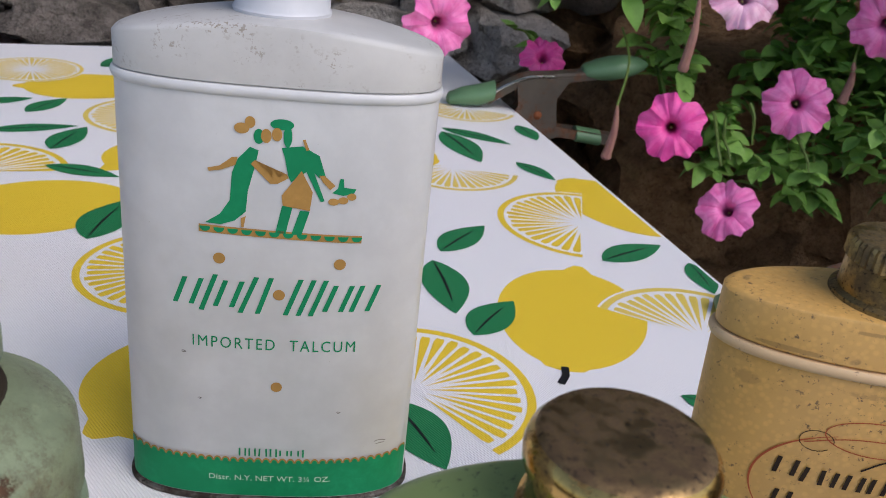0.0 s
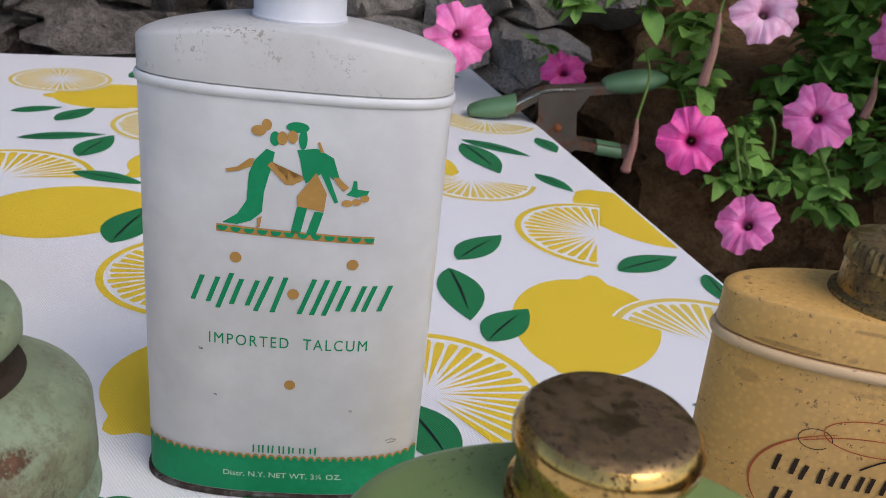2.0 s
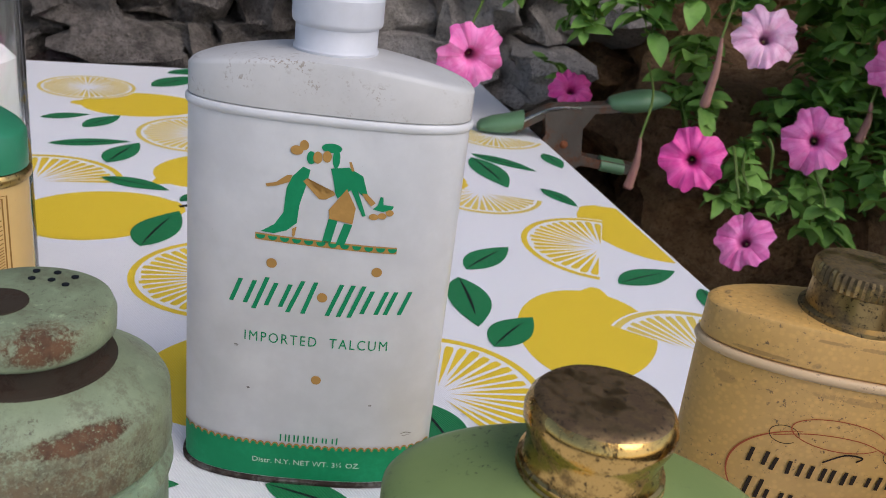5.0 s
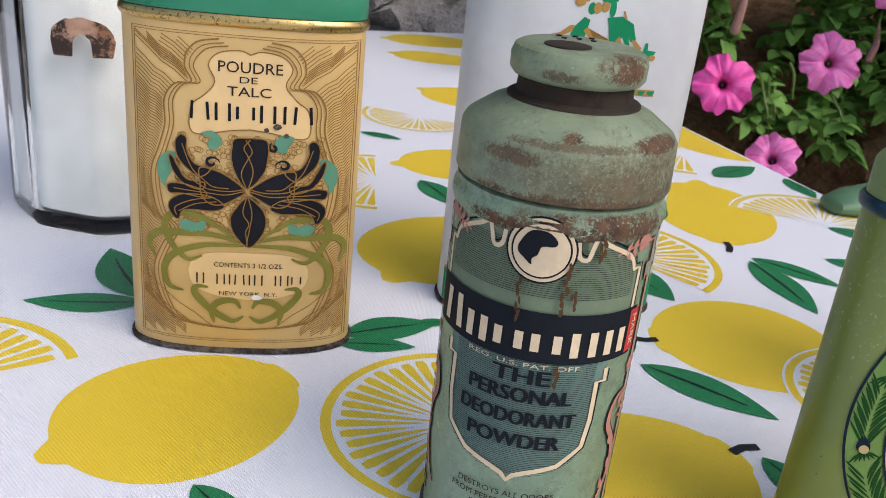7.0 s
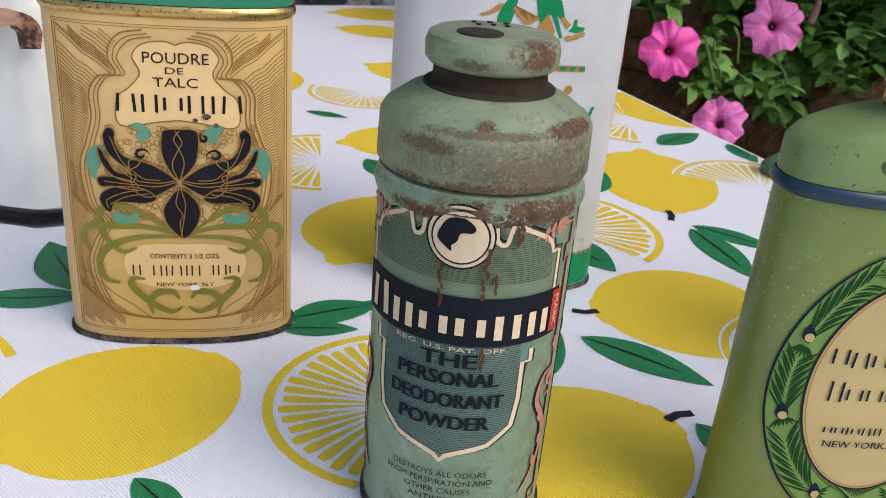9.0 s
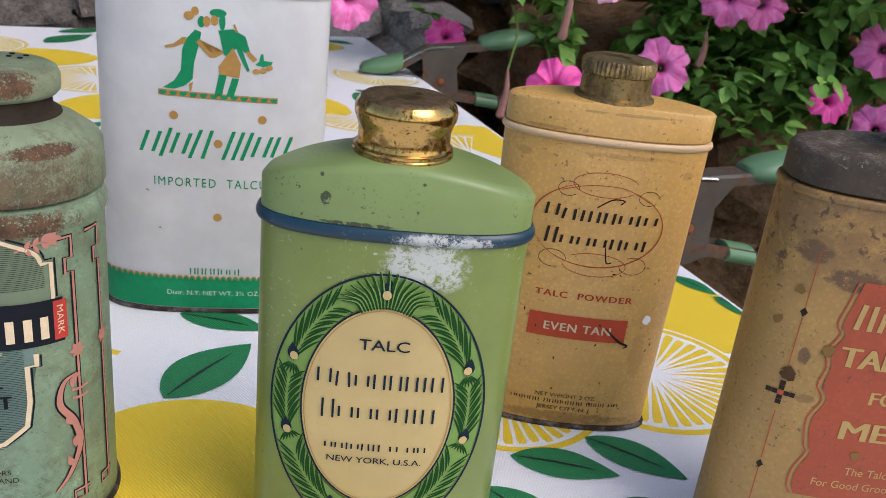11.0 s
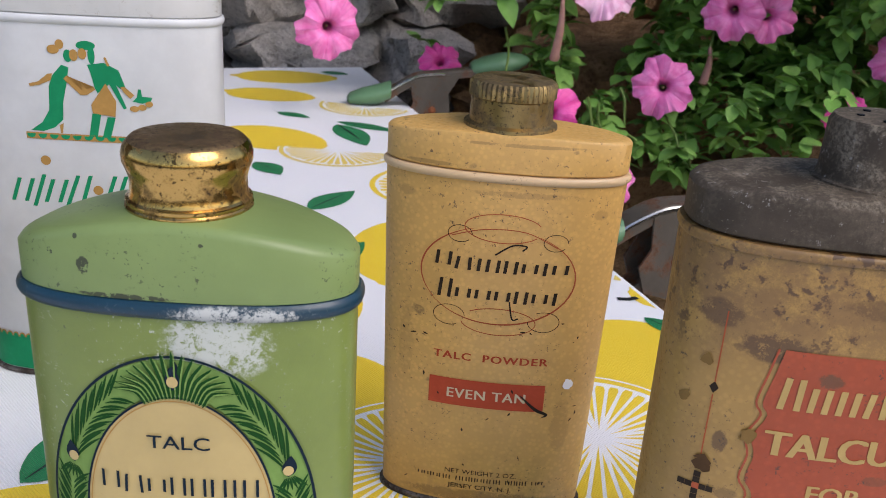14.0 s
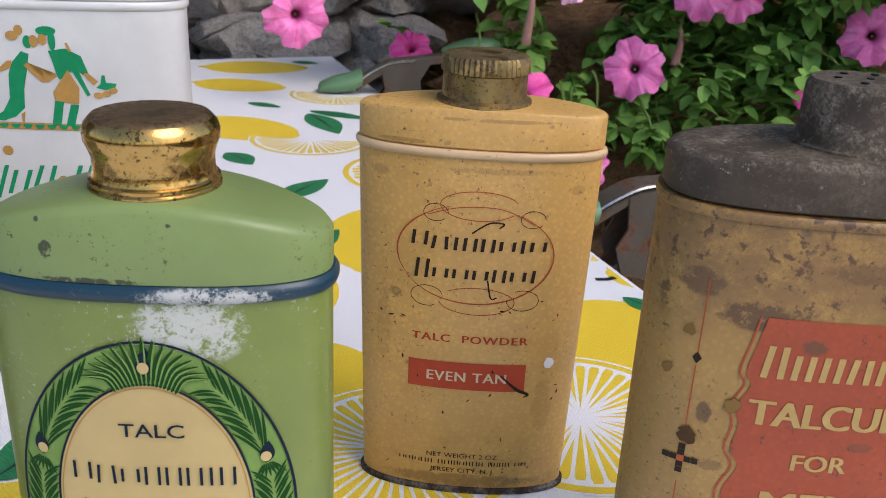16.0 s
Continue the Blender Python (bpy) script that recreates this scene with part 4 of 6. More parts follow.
gcap = part("cap", lathe([(0.0104, 0.1036), (0.0109, 0.1043), (0.0109, 0.1048), (0.0106, 0.1051), (0.0108, 0.1055), (0.0107, 0.1060), (0.0102, 0.1063), (0.0099, 0.1072), (0.0099, 0.1096), (0.0104, 0.1112), (0.0109, 0.1124), (0.0110, 0.1138), (0.0106, 0.1151), (0.0098, 0.1160)], 56), M_BRASS, green_tin, "shiny brass cap")
part("cap_top", lathe([(0.0099, 0.1159), (0.0094, 0.1164), (0.0084, 0.1166), (0.002, 0.1164)], 56), M_BRASSTOP, gcap, "tarnished brown top of the cap")

# tan tin, tapering to the base
A5, B5, N5 = 0.0300, 0.0118, 2.15
tan_tin = thing("talcum_tin", pose(0.1130, 0.1765, TOP, 0, 0, -4), "tan oval talc tin, scuffed and stained, with a brass cap", "tin", "talcum tins")
part("body", loft([oval(A5 - 0.0022 * (1 - f) - e, B5 - 0.0022 * (1 - f) - e, N5, 0.002 + 0.0933 * f - (0.0008 if e else 0)) for f, e in ((0, 0.0004), (0, 0), (0.3, 0), (0.6, 0), (1, 0))]), M_TAN_BODY, tan_tin)
part("foot_rim", foot(A5 - 0.0022, B5 - 0.0022, N5), M_RIM, tan_tin, "dark rusted base rim")
part("bead", bead(A5, B5, N5, 0.0962, 0.0011, 0.0009), M_TAN_RIB, tan_tin, "pale worn bead below the lid")
part("lid", dome(A5, B5, N5, 0.1056, 0.1072, 0.0007, 0.0974, 0.0004), M_TAN_BODY, tan_tin, "tan oval lid, scuffed at the edge")
tcap = part("cap", lathe([(0.0108, 0.1060), (0.0115, 0.1068), (0.0114, 0.1076), (0.0102, 0.1082), (0.0100, 0.1140)], 64), M_OLDBRASS, tan_tin, "old brass cap with a knurled top edge")
KN = 96
rings = []
for z, base, tooth in ((0.1138, 0.0100, 0.0), (0.1141, 0.0102, 0.0004), (0.1171, 0.0102, 0.0004), (0.1179, 0.0098, 0.0002), (0.1182, 0.0090, 0.0), (0.1180, 0.002, 0.0)):
    rings.append([((base + tooth * (i % 2)) * math.cos(2 * math.pi * i / KN), (base + tooth * (i % 2)) * math.sin(2 * math.pi * i / KN), z) for i in range(KN)])
part("knurled_top", loft(rings), M_OLDBRASS, tcap)

# ochre tin with the black lid
A6, B6, N6 = 0.0334, 0.0155, 2.6
ochre_tin = thing("talcum_tin", pose(0.1768, 0.1205, TOP, 0, 0, -3), "grimy ochre talcum tin with an orange-red label and black lid", "tin", "talcum tins")
part("body", ovals([(0.0004, 0.0012), (0, 0.002), (0, 0.1015), (0.0003, 0.1025)], A6, B6, N6), M_WI_BODY, ochre_tin)
part("foot_rim", foot(A6, B6, N6), M_RIM, ochre_tin, "rusted base rim")
part("bead", bead(A6, B6, N6, 0.1030, 0.0010, 0.0006), M_WI_BODY, ochre_tin, "rust-stained bead")
part("lid", dome(A6 - 0.0004, B6 - 0.0004, N6, 0.1125, 0.1138, 0.0014, 0.1043, 0.0004), M_WI_LID, ochre_tin, "dusty black lid")
knob = part("cap", lathe([(0.0118, 0.1130), (0.0116, 0.1139), (0.0109, 0.1141), (0.0105, 0.1148), (0.0103, 0.1238), (0.0096, 0.1250), (0.002, 0.1252)], 48), M_WI_LID, ochre_tin, "black sifter cap with small holes")
for i in range(7):
    t = radians(360 / 6 * i)
    r_ = 0.0055 if i < 6 else 0.0
    part("hole", lathe([(0.0001, 0.1251), (0.0007, 0.12515), (0.0007, 0.12535), (0.0001, 0.1254)], 10, (r_ * math.cos(t), r_ * math.sin(t))), M_AM_BLACK, knob)

# glass bottle of white powder
JK = 10


def panelled(r, z, soft=0.06, k=80, p=JK):
    out = []
    for i in range(k):
        t = 2 * math.pi * i / k
        s = ((t + 0.2) % (2 * math.pi / p)) - math.pi / p
        q = r * (math.cos(math.pi / p) / math.cos(s)) * (1 - soft) + r * soft
        out.append((q * math.cos(t), q * math.sin(t), z))
    return out


jar = thing("glass_bottle", pose(-0.191, 0.300, TOP), "panelled clear glass bottle filled with white powder", "bottle")
JR = 0.0435
part("glass", loft([panelled(JR - 0.006, 0.0), panelled(JR - 0.0015, 0.001), panelled(JR, 0.004), panelled(JR, 0.135), panelled(JR - 0.004, 0.142, 0.4), panelled(0.030, 0.149, 1.0), panelled(0.028, 0.160, 1.0),
                    panelled(0.026, 0.160, 1.0), panelled(0.027, 0.149, 1.0), panelled(JR - 0.007, 0.141, 0.5), panelled(JR - 0.004, 0.134), panelled(JR - 0.004, 0.0070), panelled(JR - 0.009, 0.0055)]), M_GLASS, jar).visible_shadow = False
part("powder", loft([panelled(JR - 0.010, 0.0062), panelled(JR - 0.0056, 0.0080), panelled(JR - 0.0052, 0.100), panelled(JR - 0.008, 0.1015), panelled(0.01, 0.104)]), M_POWDER, jar, "white talc powder inside")
# charred scrap of a paper label
arch = [(0.0105, -0.0065)] + ring_pts(0, 0.000, 0.0112, 0.0075, 18, -5, 185) + [(-0.0105, -0.0065), (-0.0036, -0.0065)] + ring_pts(0, -0.0030, 0.0033, 0.0045, 10, 180, 0) + [(0.0036, -0.0065)]
bm = flat([(x + 0.0006 * noise.noise((x * 900, y * 900, 0)), y + 0.0006 * noise.noise((y * 900, x * 900, 4))) for x, y in arch])
for v in bm.verts:
    t = radians(-90 + 4) + v.co.x / (JR + 0.0003)
    v.co = ((JR + 0.0004) * math.cos(t), (JR + 0.0004) * math.sin(t), 0.0765 + v.co.y)
part("label_scrap", bm, M_SCORCH, jar, "scorched brown scrap of paper label", smooth=False)


# ---------------------------------------------------------------- spring clamps at the table's edge
def channel(path, half, flange, thick=0.0012):
    """A folded sheet-metal arm along a path in (x, z): a web on top with a flange down each side."""
    rings = []
    for i, (x, z) in enumerate(path):
        x0, z0 = path[max(0, i - 1)]
        x1, z1 = path[min(len(path) - 1, i + 1)]
        d = math.hypot(x1 - x0, z1 - z0)
        nx, nz = -(z1 - z0) / d, (x1 - x0) / d
        h = half[i] if isinstance(half, list) else half
        fl = flange[i] if isinstance(flange, list) else flange
        sec = [(-h, -fl), (-h, -0.0015), (-h + 0.0015, 0), (h - 0.0015, 0), (h, -0.0015), (h, -fl), (h - thick, -fl), (h - thick, -0.002), (-h + thick, -0.002), (-h + thick, -fl)]
        rings.append([(x + nx * q, y, z + nz * q) for y, q in sec])
    return loft(rings)


def spring_clamp(m, label):
    c = thing("spring_clamp", m, label, "clamp", "clamps on the cloth")
    up = part("upper_jaw", channel(curve_pts([(0.028, 0.008), (0.042, 0.018), (0.058, 0.027), (0.078, 0.030), (0.105, 0.034), (0.118, 0.037)], 4), 0.0085, 0.0065), M_CLAMP, c, "rust-browned steel arm")
    edge = curve_pts([(0.036, -0.0088, 0.0135), (0.045, -0.0088, 0.0195), (0.060, -0.0088, 0.0265), (0.080, -0.0088, 0.0285)], 5)
    part("bright_edge", tube(edge, 0.0012, 6), M_CLAMP_EDGE, up, "bare bright steel edge")
    for y in (-0.0085, 0.0085):
        plate = flat([(0.052, 0.022), (0.055, 0.004), (0.050, -0.006), (0.056, -0.020), (0.075, -0.024), (0.088, -0.018), (0.086, -0.004), (0.084, 0.012), (0.094, 0.029), (0.070, 0.027)])
        ext = bmesh.ops.extrude_face_region(plate, geom=plate.faces[:])
        bmesh.ops.translate(plate, verts=[g for g in ext["geom"] if isinstance(g, bmesh.types.BMVert)], vec=(0, 0, 0.0014))
        for v in plate.verts:
            v.co = (v.co.x, y + v.co.z - 0.0007, v.co.y)
        bmesh.ops.recalc_face_normals(plate, faces=plate.faces[:])
        part("cheek_plate", plate, M_CLAMP, c, smooth=False)
    rv = lathe([(0.0001, -0.0108), (0.0022, -0.0105), (0.0032, -0.0096), (0.0032, 0.0096), (0.0022, 0.0105), (0.0001, 0.0108)], 20)
    for v in rv.verts:
        v.co = (v.co.x + 0.071, v.co.z, v.co.y - 0.002)
    bmesh.ops.recalc_face_normals(rv, faces=rv.faces[:])
    part("rivet", rv, rusty("rust_red_rivet", (0.2, 0.07, 0.03), (0.26, 0.08, 0.03), 1.0, -1, -0.5), c, "orange rusted rivet")
    coil = [(0.071 + 0.0055 * math.cos(t), -0.006 + 0.012 * t / (8 * math.pi), -0.002 + 0.0055 * math.sin(t)) for t in [math.pi * i / 8 for i in range(65)]]
    part("spring", tube(coil, 0.0008, 6), M_CLAMP, c, "coiled steel spring")
    lo = part("lower_jaw", channel(curve_pts([(0.012, -0.039), (0.040, -0.034), (0.066, -0.014), (0.090, -0.017), (0.115, -0.019), (0.135, -0.021)], 4), [0.0072] * 21, [-0.006] * 21), M_CLAMP, c, "rust-browned lower steel arm")
    pad = loft([[(x, 1.2 * hw * math.cos(2 * math.pi * i / 16), z + 1.25 * th * math.sin(2 * math.pi * i / 16)) for i in range(16)] for x, z, hw, th in ((0.0, 0.0035, 0.003, 0.0015), (0.002, 0.0042, 0.0075, 0.0035), (0.012, 0.0062, 0.0105, 0.0055), (0.026, 0.0085, 0.0108, 0.0066), (0.036, 0.0125, 0.0100, 0.0062), (0.0365, 0.0127, 0.008, 0.005))])
    part("jaw_tip", pad, M_VINYL, up, "green vinyl jaw tip")
    grip = loft([[(x, 1.2 * hw * math.cos(2 * math.pi * i / 16), z + 1.25 * th * math.sin(2 * math.pi * i / 16)) for i in range(16)] for x, z, hw, th in ((0.102, 0.0330, 0.0050, 0.0032), (0.104, 0.0335, 0.0078, 0.0045), (0.113, 0.0352, 0.0108, 0.0062), (0.124, 0.0372, 0.0120, 0.0074), (0.135, 0.0392, 0.0112, 0.0070), (0.144, 0.0408, 0.0085, 0.0052), (0.150, 0.0416, 0.0045, 0.0028), (0.1525, 0.0420, 0.0012, 0.0008))])
    part("handle_grip", grip, M_VINYL, up, "green vinyl handle grip")
    low = loft([[(x, hw * math.cos(2 * math.pi * i / 16), z + th * math.sin(2 * math.pi * i / 16)) for i in range(16)] for x, z, hw, th in ((0.104, -0.0165, 0.0085, 0.005), (0.1045, -0.0165, 0.0095, 0.006), (0.124, -0.0185, 0.0098, 0.006), (0.1245, -0.0185, 0.0085, 0.005))])
    part("handle_band", low, M_VINYL, lo, "green vinyl band")
    return c


spring_clamp(pose(0.006, 0.690, TOP + 0.0006, 0, 0, 8), "rusty steel spring clamp with green vinyl tips gripping the cloth")
spring_clamp(pose(0.148, 0.377, TOP + 0.0006, 0, 5, 17), "weathered steel spring clamp with green tips at the table edge")


# ---------------------------------------------------------------- the tins: printing
def drop_shape(cx, cy, angle, length, wide, k=9, bend=0.0):
    """A petal or feather eye: pointed at both ends."""
    c, s = math.cos(radians(angle)), math.sin(radians(angle))
    up, down = [], []
    for i in range(k + 1):
        t = i / k
        w = wide / 2 * math.sin(math.pi * t ** 0.8)
        o = bend * length * math.sin(math.pi * t)
        up.append((t * length, w + o))
        down.append((t * length, -w + o))
    return [(cx + x * c - y * s, cy + x * s + y * c) for x, y in down + up[-2:0:-1]]


def mirror(lines):
    return lines + [[(-x, y) for x, y in l] for l in lines]


def shift(lines, du, dv=0.0):
    return [[(x + du, y + dv) for x, y in l] for l in lines]


# white tin
f = Face(white_tin, A, B, N)
U = 0.0022


def pic(*pts):
    return [(U + (x - 547) * 5.1e-5, 0.0842 + (615 - y) * 5.1e-5) for x, y in pts]


def dot(x, y, rx, ry=None):
    k = ring_pts(x, y, rx, ry or rx, 20)
    return pic(*k)


emblem = f.print(flat(pic((190, 596), (262, 545), (308, 470), (318, 330), (345, 262), (400, 200), (440, 215), (425, 290), (392, 420), (383, 525), (330, 575), (262, 600)), dot(440, 147, 24, 36), dot(545, 84, 54, 26), dot(572, 140, 20, 52),
                      pic((545, 195), (640, 180), (720, 222), (752, 322), (722, 330), (680, 290), (592, 360), (578, 330), (560, 240)), pic((650, 280), (692, 290), (752, 446), (734, 452)),
                      pic((553, 482), (603, 484), (572, 628), (524, 626)), pic((638, 502), (684, 504), (648, 630), (600, 629)), pic((786, 404), (812, 380), (822, 330), (838, 332), (842, 374), (900, 380), (890, 402), (840, 416))), "emblem", M_GREEN_INK, 1, "green plain-shape emblem")
f.print(flat(dot(400, 82, 24, 28), dot(362, 113, 34, 26), dot(474, 142, 24, 34), dot(523, 132, 24, 32), pic((345, 252), (318, 256), (262, 302), (205, 318), (212, 334), (268, 322), (335, 292)), pic((424, 262), (405, 282), (470, 348), (496, 374), (530, 372), (580, 340), (572, 322), (520, 344), (500, 346)), pic((640, 300), (695, 405), (684, 500), (556, 480), (550, 430)),
             pic((722, 318), (748, 318), (800, 366), (776, 388), (742, 352)), pic((640, 150), (652, 146), (672, 196), (658, 200)), dot(795, 448, 26, 18), dot(840, 440, 24, 18), dot(880, 420, 22, 18), pic((360, 560), (384, 545), (374, 606), (362, 606))), "emblem_gold", M_GOLD_INK, 2, "gold plain shapes", parent=emblem)
f.print(flat(pic((160, 606), (940, 624), (940, 664), (160, 646))), "ledge", M_GOLD_INK, 1, "gold scalloped ledge", parent=emblem)
f.print(flat(*[pic(*[(p[0], p[1] + 8 + (i * 66 + 40) * 0.0231) for p in ring_pts(190 + i * 66, 606, 26, 26, 14, 0, 180)]) for i in range(12)]), "scallop", M_GREEN_INK, 2, parent=emblem)
for x, v in ((-0.0148, 0.0758), (0.0150, 0.0758), (0.0001, 0.0665), (0.0000, 0.0388)):
    f.print(flat(ring_pts(U + x, v, 0.00150, 0.00150, 28)), "dot", M_GOLD_INK, 1, "gold dot")
f.print(marks("obow pboo", U - 0.0004, 0.0660, 0.0104, 0.0500, 0.0013, 0.36), "brand_mark", M_GREEN_INK, 1, "slanted green plain bars")
f.print(words("IMPORTED  TALCUM", U - 0.0008, 0.0518, 0.0033, 0.0420, spacing=1.25), "lettering", M_GREEN_INK, 1)
f.print(marks("ppwpoob", U - 0.0008, 0.0172, 0.0026, 0.0180, 0.00048), "maker_mark", M_GREEN_INK, 1)
ua = A * 0.985
band = f.print(flat([(-ua, 0.0022), (ua, 0.0022), (ua, 0.0140), (-ua, 0.0140)]), "base_band", M_GREEN_INK, 1, "green base band", step=0.0008)
f.print(flat(*[ring_pts(-0.0378 + 0.00222 * i, 0.0139, 0.00116, 0.0016, 12, 0, 180) for i in range(35)]), "gold_scallop", M_GOLD_INK, 2, "gold scalloped edge", 0.0008, band)
f.print(flat(*[ring_pts(-0.0378 + 0.00222 * i, 0.0139, 0.00082, 0.00115, 10, 0, 180) for i in range(35)]), "green_scallop", M_GREEN_INK, 3, "", 0.0008, band)
f.print(words("Distr. N.Y. NET WT. 3\u00bc OZ.", U - 0.0012, 0.0084, 0.0018, 0.0335), "lettering", M_PALE_INK, 2, parent=band)
for x, v, s in ((0.031, 0.020, 1), (-0.022, 0.048, 0.4), (0.019, 0.031, 0.35), (-0.018, 0.034, 0.3)):
    f.print(strokes([[(x - 0.0015 * s, v), (x, v + 0.0004 * s), (x + 0.0017 * s, v - 0.0003 * s)], [(x - 0.001 * s, v - 0.0009 * s), (x + 0.0014 * s, v - 0.0007 * s)]], 0.00018), "scuff", M_RIM, 1)

# gilt tin
f = Face(gilt_tin, A2, B2, N2)
U = 0.0028
CONTOUR = [(0.0045, 0.0938), (0.0105, 0.0925), (0.0138, 0.088), (0.0120, 0.0835), (0.0165, 0.0825), (0.0195, 0.078), (0.0195, 0.071), (0.0215, 0.064), (0.0240, 0.056), (0.0225, 0.045), (0.0185, 0.040), (0.0215, 0.034), (0.0240, 0.026), (0.0215, 0.016), (0.0165, 0.0105), (0.0, 0.0085)]


def inner(v):
    for (u0, v0), (u1, v1) in zip(CONTOUR, CONTOUR[1:]):
        if v1 <= v <= v0:
            return u0 + (u1 - u0) * (v0 - v) / max(1e-9, v0 - v1)
    return 0.006 if v > 0.0938 else 0.016


frame_lines = [[(-0.0306, 0.0042), (0.0306, 0.0042), (0.0306, 0.0968), (-0.0306, 0.0968)], [(-0.0299, 0.0049), (0.0299, 0.0049), (0.0299, 0.0961), (-0.0299, 0.0961)]]
f.print(strokes(shift(frame_lines, 0.0014), 0.00028, closed=True), "border", M_AZ_LINE, 1, "ochre border lines")
hatch = []
for i in range(132):
    v = -0.0040 + 0.00078 * i
    c = inner(min(0.0937, max(0.0086, v))) + 0.0030 if 0.0085 < v < 0.0938 else 0.0035 + 0.0135 * (v < 0.0085)
    rise = 0.75 * (0.0296 - c)
    line = [(c + (0.0296 - c) * q, v + rise * q + 0.0004 * math.sin(9 * q)) for q in (0, 0.25, 0.5, 0.75, 1)]
    line = [p for p in line if 0.0054 < p[1] < 0.0957]
    if len(line) > 1:
        hatch.append(line)
f.print(strokes(shift(mirror(hatch), 0.0014), 0.00025), "hatching", M_AZ_LINE, 1, "fine ochre hatching")
half = curve_pts(CONTOUR, 5)
for k, w in ((0.0, 0.00035), (0.0011, 0.0003), (0.0024, 0.00045)):
    f.print(strokes(shift(mirror([[(x + k * (1 if x > 0.004 else 0.4), y + (k * 0.7 if y > 0.088 else 0)) for x, y in half]]), U * 0.5), w), "contour", M_AZ_LINE, 2)
top_panel = [(0, 0.0918), (0.003, 0.0928), (0.0085, 0.0918), (0.0112, 0.0885), (0.0095, 0.0840), (0.0125, 0.0800), (0.0158, 0.077), (0.0165, 0.071), (0.0140, 0.0690), (0.006, 0.0705), (0.0, 0.0712)]
tp = curve_pts(top_panel, 4)
panel = f.print(flat(shift([tp + [(-x, y) for x, y in tp[-2:0:-1]]], U)[0:1][0]), "upper_panel", M_AZ_CREAM, 1, "cream panel")
f.print(strokes(shift(mirror([tp]), U), 0.00032), "panel_outline", M_AZ_LINE, 2, parent=panel)
low_panel = [(0, 0.0338), (0.010, 0.0335), (0.0155, 0.0315), (0.0175, 0.027), (0.0155, 0.0222), (0.009, 0.0195), (0.0, 0.0185)]
lp = curve_pts(low_panel, 4)
panel2 = f.print(flat(shift([lp + [(-x, y) for x, y in lp[-2:0:-1]]], U)[0]), "lower_panel", M_AZ_CREAM, 1, "cream panel")
f.print(words("POUDRE", U, 0.0884, 0.0030, 0.0172), "lettering", M_TEXT, 3, parent=panel)
f.print(words("DE", U - 0.0005, 0.0850, 0.0018, 0.0048), "lettering", M_TEXT, 3, parent=panel)
f.print(words("TALC", U - 0.0003, 0.0818, 0.0026, 0.0118), "lettering", M_TEXT, 3, parent=panel)
f.print(marks("wpopbw", U + 0.0004, 0.0758, 0.0050, 0.0335, 0.0008), "brand_mark", M_AZ_DARK, 3, "dark plain bars", parent=panel)
f.print(words("CONTENTS 3 1/2 OZS.", U, 0.0299, 0.0015, 0.0200, 0.006), "lettering", M_TEXT, 3, parent=panel2)
f.print(marks("bb pbwbp bpo", U, 0.0252, 0.0034, 0.0310, 0.00042), "maker_mark", M_TEXT, 3, parent=panel2)
f.print(words("NEW YORK, N.Y.", U, 0.0206, 0.0013, 0.0170), "lettering", M_TEXT, 3, parent=panel2)
# pebbled ground round the flower
peb = random.Random(5)
pebbles = []
for i in range(420):
    x, y = peb.uniform(-0.0205, 0.0205), peb.uniform(0.0405, 0.0690)
    pebbles.append(ring_pts(U + x, y, 0.0009, 0.0008, 8))
f.print(strokes(pebbles, 0.00017, closed=True), "pebbling", M_AZ_LINE, 1, "fine ochre pebble pattern", 0.004)
FX, FY = U - 0.0005, 0.0534


def az(points):
    """From a hand-sized sketch of the flower, its middle at 0, to the tin's front."""
    return [(FX + x * 8.6e-5, FY + y * 8.4e-5) for x, y in points]


tend = [[(-40, -180), (-110, -130), (-160, -105), (-240, -100), (-275, -150), (-250, -220), (-200, -268), (-150, -250)], [(-20, -195), (-110, -170), (-210, -170), (-300, -180), (-330, -225), (-310, -275)],
        [(-10, -205), (-140, -210), (-240, -250), (-280, -310), (-265, -378), (-215, -390)], [(-130, -370), (-170, -370), (-175, -400), (-120, -460), (-50, -500), (-10, -480)], [(-110, -510), (-120, -460), (-90, -425), (-40, -420), (-20, -450)]]
f.print(strokes([az(l) for l in mirror([curve_pts(l, 6) for l in tend])], 0.0021, True), "tendril_pattern", M_AZ_OLIVE, 3, "olive tendrils")
PETALS = [[(0, 8), (-35, 50), (-52, 105), (-50, 155), (-40, 180), (5, 184), (50, 183), (65, 168), (65, 120), (50, 60)], [(0, -25), (-40, -70), (-56, -110), (-40, -165), (8, -208), (50, -160), (63, -105), (45, -60)]]
SIDE = [[(-120, 70), (-170, 85), (-195, 130), (-195, 170), (-215, 180), (-232, 155), (-228, 110), (-205, 75), (-155, 40)], [(-140, 20), (-200, 30), (-230, 85), (-250, 110), (-253, 90), (-240, 50), (-205, 10), (-150, -5)],
        [(-140, -8), (-210, 10), (-255, 6), (-263, -10), (-250, -28), (-210, -25), (-140, -32)], [(-120, -28), (-200, -25), (-245, -45), (-260, -75), (-245, -110), (-225, -118), (-212, -88), (-175, -80), (-110, -80), (-75, -60)],
        [(-8, 0), (-65, 48), (-118, 70), (-155, 70), (-153, 20), (-150, -20), (-128, -50), (-88, -56), (-38, -30)]]
blossom, rims = None, []
